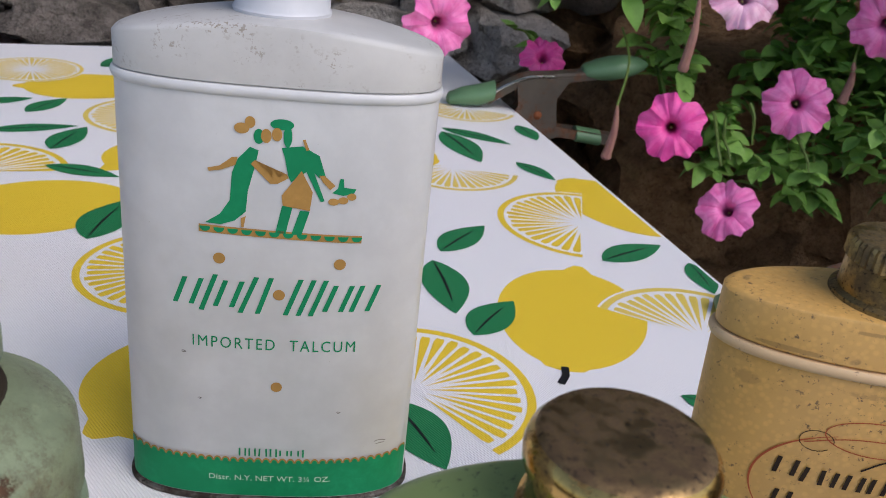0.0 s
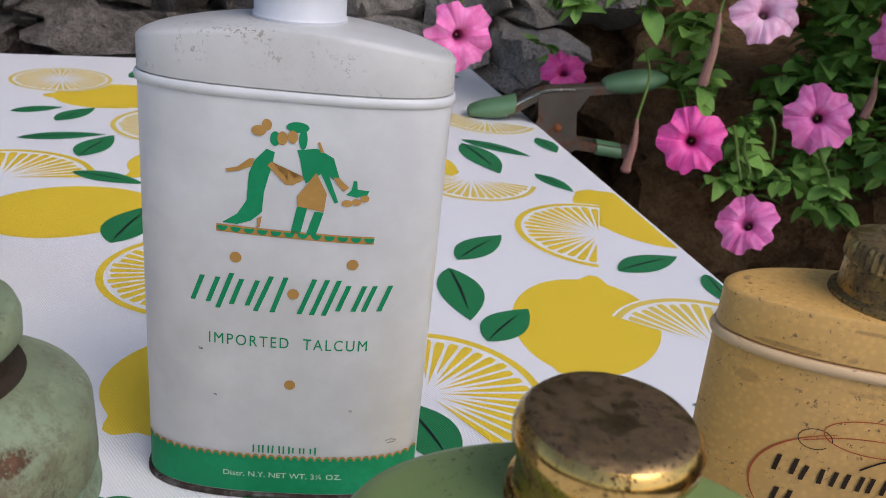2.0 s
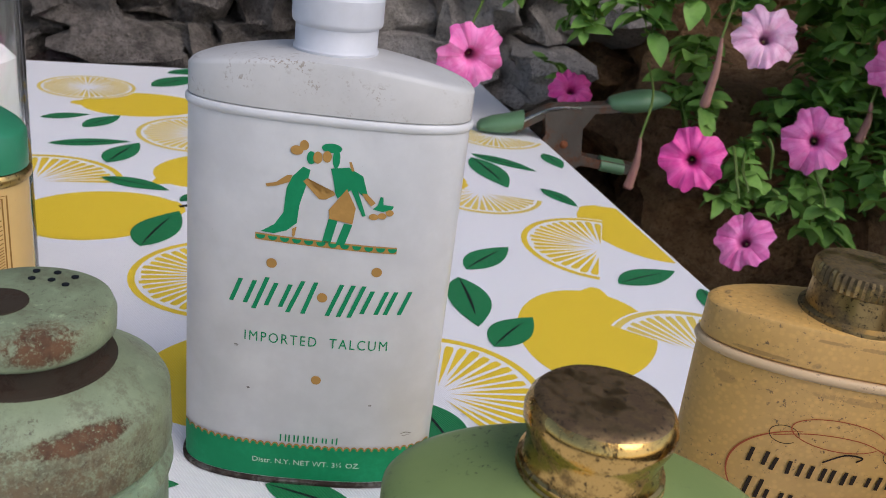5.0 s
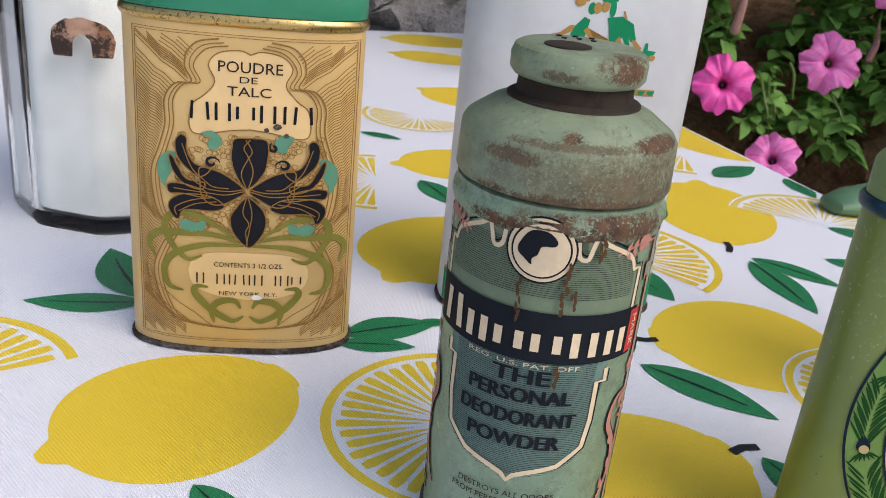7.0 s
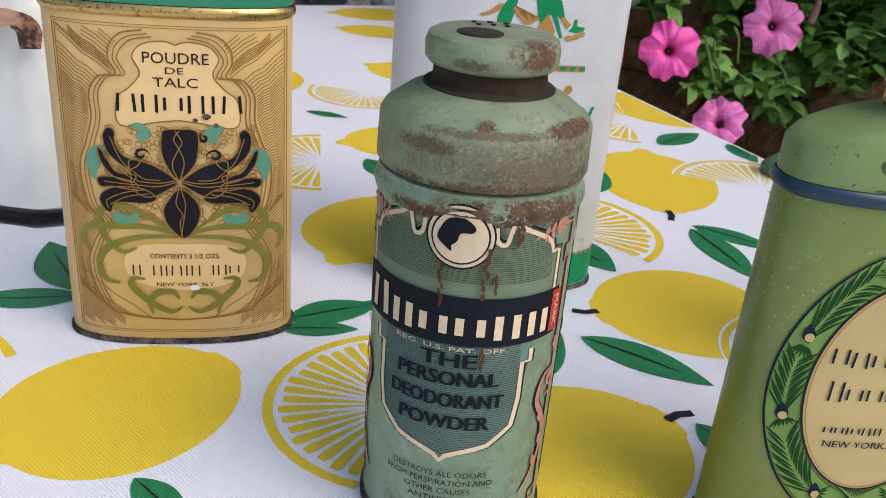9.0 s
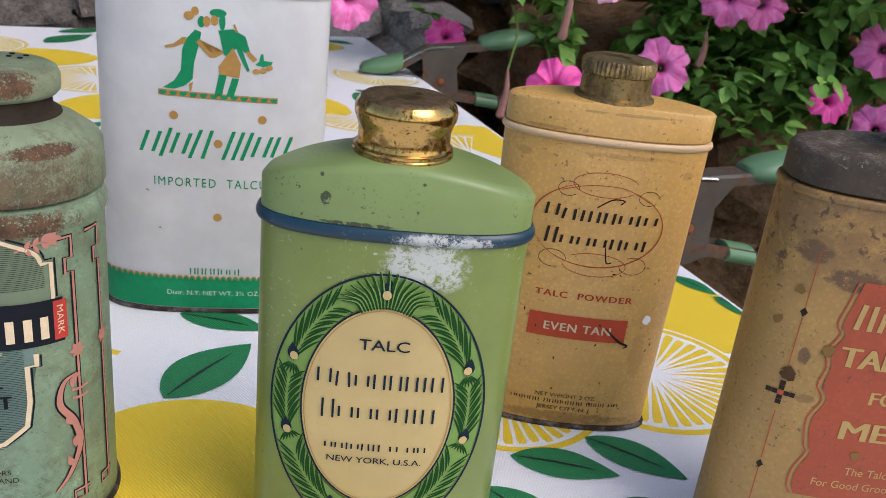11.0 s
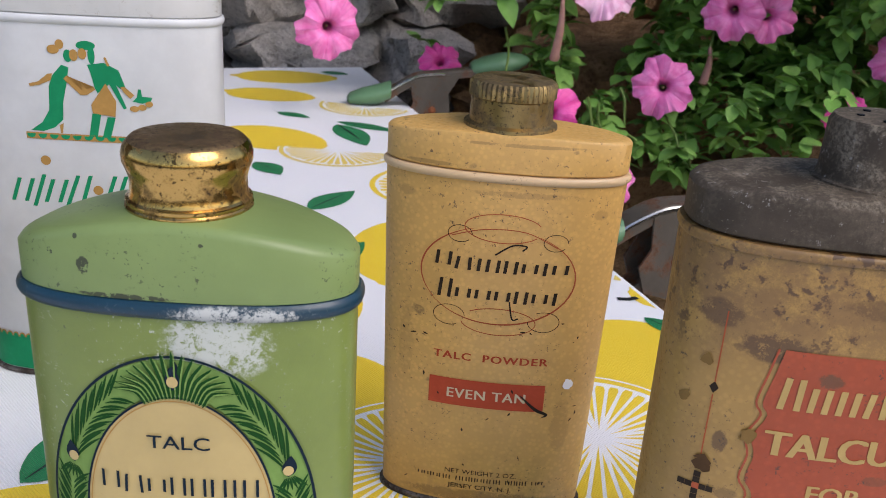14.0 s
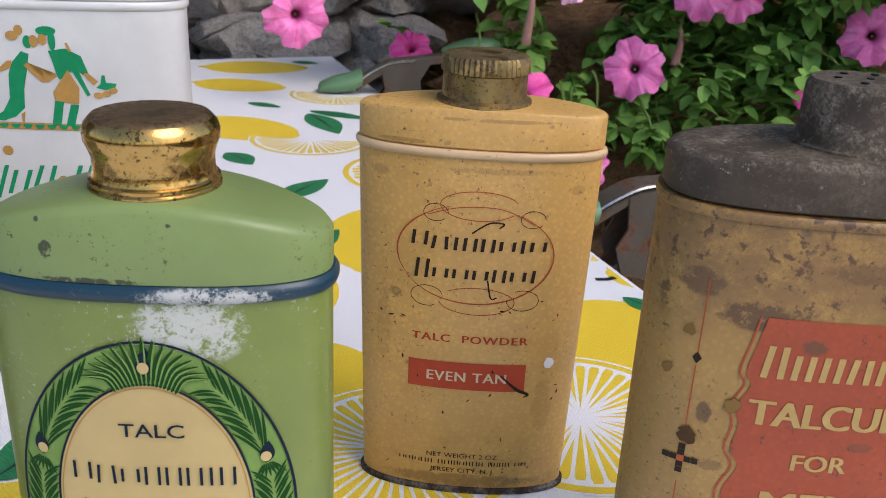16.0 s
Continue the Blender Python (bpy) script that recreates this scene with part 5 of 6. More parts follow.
for i, p in enumerate(PETALS + mirror(SIDE)):
    line = az(curve_pts(p, 5, True))
    rims.append(line)
    ob = f.print(flat(line), "petal_print", M_AZ_DARK, 4 + 0.2 * i, "" if blossom else "black petals of the printed flower", parent=blossom)
    blossom = blossom or ob
f.print(strokes(rims, 0.00034, closed=True), "petal_rim", M_AZ_LINE, 7, "ochre petal outlines", parent=blossom)
VEINS = [[(-10, 5), (-60, -5), (-120, -2), (-150, 10), (-210, 50), (-235, 90)], [(-10, -2), (-70, -18), (-130, -15), (-240, -8)], [(-60, 5), (-110, 8), (-140, 30), (-180, 70), (-210, 150)], [(-110, -30), (-180, -45), (-235, -75), (-232, -105)], [(-100, -45), (-170, -58), (-225, -90)]]
SPINE = [[(-4, 10), (-20, 60), (0, 110), (14, 140), (-6, 178)], [(4, 10), (18, 70), (2, 120), (-12, 150), (8, 180)], [(-3, -28), (-14, -80), (6, -120), (-4, -150), (2, -200)], [(4, -28), (16, -80), (10, -130), (-2, -200)]]
f.print(strokes([az(curve_pts(l, 5)) for l in mirror(VEINS) + SPINE], 0.00030), "vein_pattern", M_AZ_LINE, 8, parent=blossom)
curl = [[(-115 + 26 * (1 - 0.07 * k) * math.cos(0.6 * k), 92 + 22 * (1 - 0.07 * k) * math.sin(0.6 * k)) for k in range(12)]]
f.print(strokes([az(l) for l in mirror(curl)], 0.0009, True), "curl_pattern", M_AZ_DARK, 4, parent=blossom)
f.print(strokes([az([(82 + 15 * (1 - 0.07 * k) * math.cos(0.6 * k + 2), 155 + 18 * (1 - 0.07 * k) * math.sin(0.6 * k + 2)) for k in range(12)])], 0.0009, True), "curl_pattern", M_AZ_DARK, 4, parent=blossom)
BUDS = [[(-232, 110), (-262, 112), (-290, 80), (-292, 30), (-270, -10), (-262, 20), (-240, 60)], [(-150, 190), (-115, 200), (-85, 175), (-92, 145), (-120, 138), (-128, 160), (-115, 172), (-130, 182)], [(-225, -135), (-200, -120), (-170, -130), (-140, -115), (-140, -150), (-180, -165), (-210, -160)]]
for p in mirror(BUDS):
    f.print(flat(az(curve_pts(p, 4, True))), "sea_green_bud", M_AZ_SEA, 3, "sea-green curling bud")
for x, y, r in ((0.0075, 0.0725, 0.0011), (0.0045, 0.0715, 0.0007), (0.010, 0.0700, 0.0008)):
    f.print(flat([(px + 0.0004 * noise.noise((px * 3000, py * 3000, 0)), py + 0.0003 * noise.noise((py * 3000, px * 3000, 2))) for px, py in ring_pts(U + x, y, r, r * 0.8, 14)]), "stain", M_RIM, 5, "brown stain")
f.print(flat(ring_pts(U + 0.0025, 0.0196, 0.0016, 0.0009, 10)), "bare_spot", M_POWDER, 5, "white scuffed spot")

# round green tin
f = Face(round_tin, R, R, 2, turn=-14, round_=True)
sh_half = [(0.0, 0.0248), (0.0012, 0.0262), (0.0035, 0.0272), (0.0100, 0.0292), (0.0150, 0.0335), (0.0160, 0.0400), (0.0160, 0.0490), (0.0180, 0.0490), (0.0180, 0.0520)]
outline = [(-x, y) for x, y in sh_half[::-1]] + sh_half[1:]
shield = f.print(flat(outline + [(0.0180, 0.0560), (-0.0180, 0.0560)]), "shield", M_AM_BLUE, 1, "slate-blue hatched shield")
f.print(strokes([outline], 0.0011), "shield_rim", M_AM_CREAM, 3, "cream shield outline", parent=shield)
f.print(strokes([[(x * 1.055, y - 0.0004) for x, y in outline]], 0.0004), "shield_line", M_AM_BLACK, 2, parent=shield)
rows_ = []
for i in range(64):
    v = 0.0265 + 0.00045 * i
    w = 0.0155 if v > 0.0345 else 0.0155 * max(0.05, math.sqrt(max(0.0, 1 - ((0.0345 - v) / 0.0085) ** 2)))
    rows_.append([(-w, v), (0, v), (w, v)])
f.print(strokes(rows_, 0.0001), "ruling_pattern", M_AM_BLACK, 2, "fine black ruling", parent=shield)
crest_half = [(0.0225, 0.0642), (0.0225, 0.0735), (0.0205, 0.0735), (0.0190, 0.0765), (0.0130, 0.0795), (0.0108, 0.0808), (0.0100, 0.0790), (0.0092, 0.0765), (0.0075, 0.0770), (0.0070, 0.0800)]
ch = curve_pts(crest_half[2:], 4)
crest = f.print(flat([(-0.0225, 0.0642), (0.0225, 0.0642), (0.0225, 0.0730)] + ch + [(-x, y) for x, y in ch[::-1]] + [(-0.0225, 0.0730)]), "crest", M_AM_SHIELD, 1, "slate-green hatched crest")
f.print(strokes(mirror([crest_half[:2] + ch]), 0.0009), "crest_rim", M_AM_CREAM, 3, parent=crest)
f.print(strokes(mirror([[(x * 1.04, y + 0.0009) for x, y in crest_half[:2] + ch]]), 0.0004), "crest_line", M_AM_BLACK, 2, parent=crest)
f.print(strokes([[(-0.021 + max(0, (0.00045 * i - 0.006)) * 1.3, 0.0680 + 0.00045 * i), (0, 0.0680 + 0.00045 * i), (0.021 - max(0, (0.00045 * i - 0.006)) * 1.3, 0.0680 + 0.00045 * i)] for i in range(24)], 0.0001), "ruling_pattern", M_AM_BLACK, 2, parent=crest)
for r_, m_, l_ in ((0.0068, M_AM_BLACK, 4), (0.0064, M_AM_CREAM, 5), (0.0057, M_AM_BLACK, 6), (0.0053, M_AM_CREAM, 7)):
    f.print(flat(ring_pts(0.0003, 0.0776, r_, r_, 36)), "medallion", m_, l_, parent=crest)
f.print(flat(curve_pts([(-0.0036, 0.0790), (-0.0020, 0.0813), (0.0010, 0.0816), (0.0030, 0.0800), (0.0026, 0.0788), (0.0004, 0.0785), (-0.0002, 0.0768), (-0.0012, 0.0758), (-0.0012, 0.0746), (-0.0026, 0.0756), (-0.0040, 0.0770)], 4, True)), "medallion_shape", M_AM_BLACK, 8, "plain dark shape on the medallion", parent=crest)
band = f.print(flat([(-0.0245, 0.0538), (0.0245, 0.0538), (0.0245, 0.0648), (-0.0245, 0.0648)]), "band", M_AM_BLACK, 4, "black band")
f.print(marks("Wpoobbp", 0.0, 0.0582, 0.0055, 0.0420, 0.0017, 0.0, 1.35), "brand_mark", M_AM_CREAM, 6, "cream plain bars on the band", parent=band)
f.print(flat([(0.0222, 0.0545), (0.0252, 0.0545), (0.0252, 0.0642), (0.0222, 0.0642)]), "red_tab", M_AM_RED, 5, "small red tab", parent=band)
tx = words("MARK", 0, 0, 0.0014, 0.0072)
for v in tx.verts:
    v.co = (0.0237 - v.co.y * -1, 0.0594 - v.co.x, 0)
f.print(tx, "lettering", M_AM_CREAM, 6, parent=band)
f.print(words("REG. U.S. PAT. OFF.", 0, 0.0528, 0.0010, 0.0240), "lettering", M_AM_CREAM, 4, parent=shield)
for tx, v, w in (("THE", 0.0502, 0.0115), ("PERSONAL", 0.0458, 0.0215), ("DEODORANT", 0.0405, 0.0245), ("POWDER", 0.0350, 0.0195)):
    f.print(words(tx, 0, v, 0.0033, w, fat=0.00022), "lettering", M_AM_BLACK, 4, parent=shield)
for tx, v, w in (("DESTROYS ALL ODORS", 0.0212, 0.0215), ("FROM PERSPIRATION AND", 0.0189, 0.0245), ("OTHER CAUSES", 0.0166, 0.0150), ("ANTISEPTIC", 0.0143, 0.0130), ("HEALING", 0.0120, 0.0250 * 0.36)):
    f.print(words(tx, 0, v, 0.0014, w, 0.0), "lettering", M_TEXT, 2)
for sgn in (1, -1):
    x = sgn * 0.0275
    key = [(x - sgn * 0.0045, 0.0785), (x, 0.0785), (x, 0.0735), (x - sgn * 0.0018, 0.0735), (x - sgn * 0.0018, 0.0700), (x, 0.0700), (x, 0.0085), (x - sgn * 0.0030, 0.0085), (x - sgn * 0.0030, 0.0110), (x + sgn * 0.0012, 0.0110)]
    f.print(strokes([key], 0.0013), "key_border", M_AM_BLACK, 1, "black outline of the side border")
    f.print(strokes([key], 0.0006), "key_line", M_AM_PINK, 2, "dusty pink border line")
    key2 = [(p[0] + sgn * 0.0085, p[1]) for p in key]
    f.print(strokes([key2], 0.0013), "key_border", M_AM_BLACK, 1)
    f.print(strokes([key2], 0.0006), "key_line", M_AM_PINK, 2)
    for cx_, cy_ in ((x - sgn * 0.0045, 0.0790), (x - sgn * 0.0002, 0.0500), (x + sgn * 0.0083, 0.0500)):
        f.print(flat(*[drop_shape(cx_, cy_, a, 0.0022, 0.0012) for a in range(0, 360, 60)]), "rosette", M_AM_PINK, 3, "dusty pink rosette")
    sprig = [[(x - sgn * 0.0045, 0.0790), (x - sgn * 0.0085, 0.0782), (x - sgn * 0.0120, 0.0770)]]
    f.print(strokes(sprig, 0.0005), "sprig", M_AM_PINK, 2)
    f.print(flat(*[drop_shape(x - sgn * (0.0065 + 0.0017 * k), 0.0786 - 0.0005 * k, a, 0.0022, 0.0010) for k in range(3) for a in (60, -60)]), "sprig_leaf", M_AM_PINK, 3)
    scroll = curve_pts([(x - sgn * 0.0005, 0.0440), (x - sgn * 0.0040, 0.0425), (x - sgn * 0.0052, 0.0370), (x - sgn * 0.0020, 0.0310), (x - sgn * 0.0010, 0.0240), (x - sgn * 0.0040, 0.0170), (x - sgn * 0.0075, 0.0130)], 6)
    f.print(strokes([scroll], 0.0025, True), "scroll_outline", M_AM_BLACK, 2)
    f.print(strokes([scroll], 0.0016, True), "scroll", M_AM_PINK, 3, "dusty pink scroll")
    f.print(flat(*[drop_shape(x - sgn * 0.0022, v, a, 0.0040, 0.0017, bend=0.15) for v, a in ((0.0305, 110), (0.0240, 70), (0.0190, 120), (0.0405, 60))]), "scroll_leaf", M_AM_PINK, 4)
    for v in (0.0395, 0.0372):
        f.print(strokes([[(x - 0.0022, v + 0.0004), (x, v), (x + 0.0022, v + 0.0004)]], 0.0007), "clasp", M_AM_PINK, 3)

# rust that has run down over the print
M_STAIN = ink("pale_brown_stain", (0.23, 0.135, 0.045))
M_RUN = ink("rust_run_brown", (0.085, 0.046, 0.022))
run = random.Random(11)
for u, v0, v1, w in ((-2.6, 71.0, 61.5, 1.0), (5.6, 75.0, 64.0, 1.2), (7.6, 69.5, 66.0, 0.7), (6.6, 53.0, 48.5, 0.8), (11.5, 80.5, 76.5, 0.9)):
    for k in range(7):
        q = k / 7
        x, y = u / 1000 + run.uniform(-0.0005, 0.0005), (v0 + (v1 - v0) * q) / 1000
        blot = [(x + (0.4 + 0.6 * run.random()) * w * 0.0005 * math.cos(a), y + (0.5 + 0.7 * run.random()) * 0.0010 * math.sin(a)) for a in [math.pi * i / 5 for i in range(10)]]
        f.print(flat(blot), "rust_run", M_RUN, 9 + 0.2 * k, "" if k else "brown rust run down the print", kind="stuff")

# green tin with the oval label
f = Face(green_tin, A4, B4, N4, shift=-0.0007)
OC, ORX, ORY, IC, IRX, IRY = 0.0460, 0.0245, 0.0346, 0.0468, 0.0174, 0.0259
ringp = f.print(strokes([[((ORX + IRX) / 2 * math.cos(2 * math.pi * i / 96), (OC + IC) / 2 + (ORY + IRY) / 2 * math.sin(2 * math.pi * i / 96)) for i in range(96)]], 0.0068, closed=True), "feather_ring", M_GR_LIGHT, 1, "pale green ring of peacock feathers")


def in_ring(deg, q):
    """A point of the ring: its angle, and 0 to 1 from the inner to the outer oval."""
    q = 0.06 + 0.86 * q
    rx, ry, cc = IRX + (ORX - IRX) * q, IRY + (ORY - IRY) * q, IC + (OC - IC) * q
    return rx * math.cos(radians(deg)), cc + ry * math.sin(radians(deg))


# each feather: barbs that leave the shaft and sweep up to the ring's rims, with a short fan under the eye
barbs = []
for start, end in ((-64, -16), (-15, 20), (21, 70), (244, 196), (195, 160), (159, 110)):
    for k in range(11):
        for side in (-1, 1):
            a0 = start + (end - start) * (k / 11) * 0.78
            a1 = a0 + (end - start) * (0.34 - 0.012 * k)
            barbs.append([in_ring(a0 + (a1 - a0) * q, 0.5 + side * 0.5 * (q ** 1.25) * (1 - 0.12 * (k % 2)) + side * 0.03) for q in (0.06, 0.25, 0.45, 0.65, 0.85, 1.0)])
    for k in range(-3, 4):
        barbs.append([in_ring(start - (end - start) * 0.16 * q, 0.5 + 0.15 * k * q) for q in (0.3, 0.6, 1.0)])
f.print(strokes(barbs, 0.00056, True), "barb_pattern", M_GR_DARK, 2, "dark green feather barbs", parent=ringp)
f.print(strokes([ring_pts(0, OC, ORX, ORY, 110)], 0.00048, closed=True), "ring_line", M_GR_NAVY, 3, "navy outline", parent=ringp)
f.print(flat(ring_pts(0, IC, IRX, IRY, 80)), "oval_panel", M_GR_CREAM, 3, "cream oval panel", parent=ringp)
f.print(strokes([ring_pts(0, IC, IRX, IRY, 100)], 0.0004, closed=True), "ring_line", M_GR_NAVY, 4, parent=ringp)
f.print(strokes([ring_pts(0, IC, IRX - 0.0007, IRY - 0.0007, 100)], 0.0002, closed=True), "panel_line", M_GOLD_INK, 5, parent=ringp)
for a, s in ((157, 1), (22, 1), (195, 1), (-14, 1), (-115, 1), (-63, 1), (90, 1.0)):
    x, y = (ORX + IRX) / 2 * math.cos(radians(a)) * 1.01, (OC + IC) / 2 + (ORY + IRY) / 2 * math.sin(radians(a))
    f.print(flat(drop_shape(x, y - 0.0014, 90 + (6 if x < 0 else -6), 0.0046, 0.0026)), "feather_eye", M_GR_NAVY, 4, parent=ringp)
    f.print(flat(ring_pts(x, y, 0.00095, 0.00105, 16)), "feather_eye", M_GR_CREAM, 5, parent=ringp)
for base, up, n_, ln in (((0, 0.0725), 90, 17, 0.0092), ((0, 0.0205), -90, 19, 0.0112)):
    plume, sheen = [], []
    for i in range(n_):
        q = (i - (n_ - 1) / 2) / ((n_ - 1) / 2)
        lean = radians(up - q * 62)
        l = ln * (1 - 0.35 * abs(q))
        x0, y0 = base[0] + 0.0050 * q, base[1] - math.copysign(0.0014 * q * q, up)
        x1, y1 = x0 + l * math.cos(lean), y0 + l * math.sin(lean)
        plume.append(curve_pts([(x0, y0), ((x0 + x1) / 2 - 0.0009 * q, (y0 + y1) / 2 + math.copysign(0.0012 * abs(q), up)), (x1 + 0.0006 * q, y1)], 4))
        sheen.append([(x + 0.00042, y) for x, y in plume[-1]])
    f.print(strokes(plume, 0.00080, True), "plume_pattern", M_GR_DARK, 6, "dark green feather plume", parent=ringp)
    f.print(strokes(sheen, 0.00032, True), "plume_sheen", M_GR_LIGHT, 7, "", parent=ringp)
    f.print(flat(drop_shape(base[0], base[1] + (0.0018 if up > 0 else -0.0048), 90, 0.0048, 0.0026)), "feather_eye", M_GR_NAVY, 7, parent=ringp)
    f.print(flat(ring_pts(base[0], base[1] + (0.0035 if up > 0 else -0.0032), 0.0010, 0.0011, 16)), "feather_eye", M_GR_CREAM, 8, parent=ringp)
f.print(words("TALC", 0.0004, 0.0636, 0.0027, 0.0112, 0.006), "lettering", M_GR_NAVY, 6, parent=ringp)
f.print(marks("Owopppbp", 0.0002, 0.0543, 0.0038, 0.0285, 0.00052, 0.0, 1.3), "brand_mark", M_GR_NAVY, 6, "navy plain bars", parent=ringp)
f.print(marks("Pooopbp", 0.0002, 0.0458, 0.0038, 0.0258, 0.00052, 0.0, 1.3), "brand_mark", M_GR_NAVY, 6, parent=ringp)
f.print(marks("oobowbb o oo", 0.0002, 0.0366, 0.0019, 0.0235, 0.0004), "maker_mark", M_GR_NAVY, 6, parent=ringp)
f.print(words("NEW YORK, U.S.A.", 0.0002, 0.0330, 0.0016, 0.0220, 0.006), "lettering", M_GR_NAVY, 6, parent=ringp)

# tan tin
f = Face(tan_tin, A5, B5, N5, A5 - 0.0022, 0.0945)
U = 0.0003
arcs = [ring_pts(U, 0.0708, 0.0193, 0.0130, 30, -150, 60), ring_pts(U, 0.0711, 0.0193, 0.0130, 24, 110, 215), ring_pts(U + 0.0005, 0.0837, 0.0095, 0.0037, 30, 20, 330), ring_pts(U + 0.001, 0.0585, 0.0095, 0.0037, 30, 190, 500), curve_pts([(U - 0.012, 0.0808), (U - 0.004, 0.0832), (U + 0.006, 0.0832), (U + 0.014, 0.0795)], 6)]
flourish = f.print(strokes(arcs[:2], 0.00042, True), "flourish", M_RED_LINE, 1, "fine red pen flourish")
f.print(strokes(arcs[2:], 0.00022), "flourish", M_RED_LINE, 1)
curls = [ring_pts(U - 0.0115, 0.0592, 0.0040, 0.0028, 20, 0, 300), ring_pts(U + 0.0125, 0.0592, 0.0040, 0.0028, 20, 180, 480), ring_pts(U - 0.0100, 0.0815, 0.0030, 0.0022, 18, 0, 320), ring_pts(U + 0.0135, 0.0808, 0.0030, 0.0022, 18, 0, 320)]
f.print(strokes(curls, 0.00016), "curl", M_TAN_BLACK, 1)
f.print(marks("Owbppobo", U + 0.0008, 0.0738, 0.0034, 0.0330, 0.00085, 0.1, 1.5), "brand_mark", M_TAN_BLACK, 2, "brown-black plain bars")
f.print(marks("Pooopob", U + 0.0004, 0.0658, 0.0034, 0.0300, 0.00085, 0.1, 1.5), "brand_mark", M_TAN_BLACK, 2)
f.print(strokes([curve_pts([(U - 0.001, 0.0768), (U + 0.0030, 0.0796), (U + 0.0065, 0.0796), (U + 0.0055, 0.0784)], 5), curve_pts([(U + 0.0035, 0.0645), (U + 0.0045, 0.0598), (U + 0.006, 0.0600)], 5)], 0.0004), "pen_stroke", M_TAN_BLACK, 2)
f.print(words("TALC  POWDER", U, 0.0477, 0.0021, 0.0295, fat=0.0001, spacing=1.15), "lettering", M_RED_INK, 1)
box_ = f.print(flat([(U - 0.0155, 0.0328), (U + 0.0149, 0.0328), (U + 0.0149, 0.0408), (U - 0.0155, 0.0408)]), "red_panel", M_RED_INK, 1, "brick-red panel")
f.print(words("EVEN TAN", U - 0.0003, 0.0367, 0.0028, 0.0205, fat=0.0001, spacing=1.1), "lettering", M_AM_CREAM, 2, parent=box_)
f.print(words("NET WEIGHT 2 OZ.", U, 0.0120, 0.0014, 0.0195, 0.0), "lettering", M_TAN_BLACK, 1)
f.print(marks("oobowbb wwbpobbwp pppp oo", U, 0.0097, 0.0014, 0.0345, 0.0003), "maker_mark", M_TAN_BLACK, 1)
f.print(words("JERSEY CITY, N. J.", U, 0.0073, 0.0014, 0.0175, 0.006), "lettering", M_TAN_BLACK, 1)
f.print(strokes([curve_pts([(U + 0.0085, 0.0378), (U + 0.0115, 0.0348), (U + 0.0135, 0.0332), (U + 0.0160, 0.0320), (U + 0.0148, 0.0312)], 5)], 0.0009, True), "scratch", M_TAN_BLACK, 3, "dark scratch across the panel")
scr = random.Random(3)
for i in range(26):
    x, v = scr.uniform(-0.024, 0.024), scr.uniform(0.006, 0.060)
    l = scr.uniform(0.0004, 0.0016)
    a = scr.uniform(0, 3.1)
    f.print(strokes([[(x, v), (x + l * math.cos(a) * 0.6, v + l * math.sin(a) * 0.5), (x + l * math.cos(a), v + l * math.sin(a))]], scr.uniform(0.0002, 0.0006), True), "scuff", M_TAN_BLACK, 2)
f.print(flat([(x + 0.0005 * noise.noise((x * 2500, y * 2500, 1)), y + 0.0005 * noise.noise((y * 2500, x * 2500, 2))) for x, y in ring_pts(U + 0.0206, 0.0411, 0.0013, 0.0016, 16)]), "talc_spot", M_POWDER, 2, "spot of white talc")

# ochre tin
f = Face(ochre_tin, A6, B6, N6, shift=0.0013, gain=1.04, lift=-0.0051)
U = -0.0018
left_edge = [(-0.0142, 0.0868), (-0.0152, 0.0815), (-0.0162, 0.0760), (-0.0150, 0.0735), (-0.0168, 0.0690), (-0.0158, 0.0650), (-0.0165, 0.0600), (-0.0146, 0.0565), (-0.0166, 0.0510), (-0.0155, 0.0440), (-0.0146, 0.0420), (-0.0164, 0.0370), (-0.0166, 0.0325), (-0.0155, 0.0300)]
le = curve_pts(left_edge, 4)
label = f.print(flat(shift([le + [(-x, y) for x, y in le[::-1]]], U)[0]), "red_label", M_WI_RED, 1, "orange-red wavy-edged label")
for edge in shift(mirror([[(x - 0.0011, y) for x, y in le]]), U):
    f.print(strokes([edge], 0.0004), "label_line", M_WI_RED, 1, parent=label)
f.print(marks("Wbbbbwpo", U + 0.0006, 0.0778, 0.0048, 0.0285, 0.0012, 0.08, 1.3), "brand_mark", M_WI_TEXT, 2, "straw-coloured plain bars", parent=label)
f.print(words("TALCUM", U, 0.0685, 0.0050, 0.0290, fat=0.0003), "lettering", M_WI_TEXT, 2, parent=label)
f.print(words("FOR", U, 0.0588, 0.0034, 0.0100, fat=0.00015), "lettering", M_WI_TEXT, 2, parent=label)
f.print(words("MEN", U, 0.0497, 0.0050, 0.0185, fat=0.0003), "lettering", M_WI_TEXT, 2, parent=label)
f.print(words("The Talc", U, 0.0385, 0.0021, 0.0105), "lettering", M_WI_TEXT, 2, parent=label)
f.print(words("For Good Grooming", U, 0.0345, 0.0021, 0.0245), "lettering", M_WI_TEXT, 2, parent=label)
f.print(marks("ppo bw Wbbbbopp oo", U, 0.0205, 0.0022, 0.0360, 0.00045), "maker_mark", M_TAN_BLACK, 1)
f.print(marks("oobppowbopp", U, 0.0170, 0.0018, 0.0240, 0.0004), "maker_mark", M_TAN_BLACK, 1)
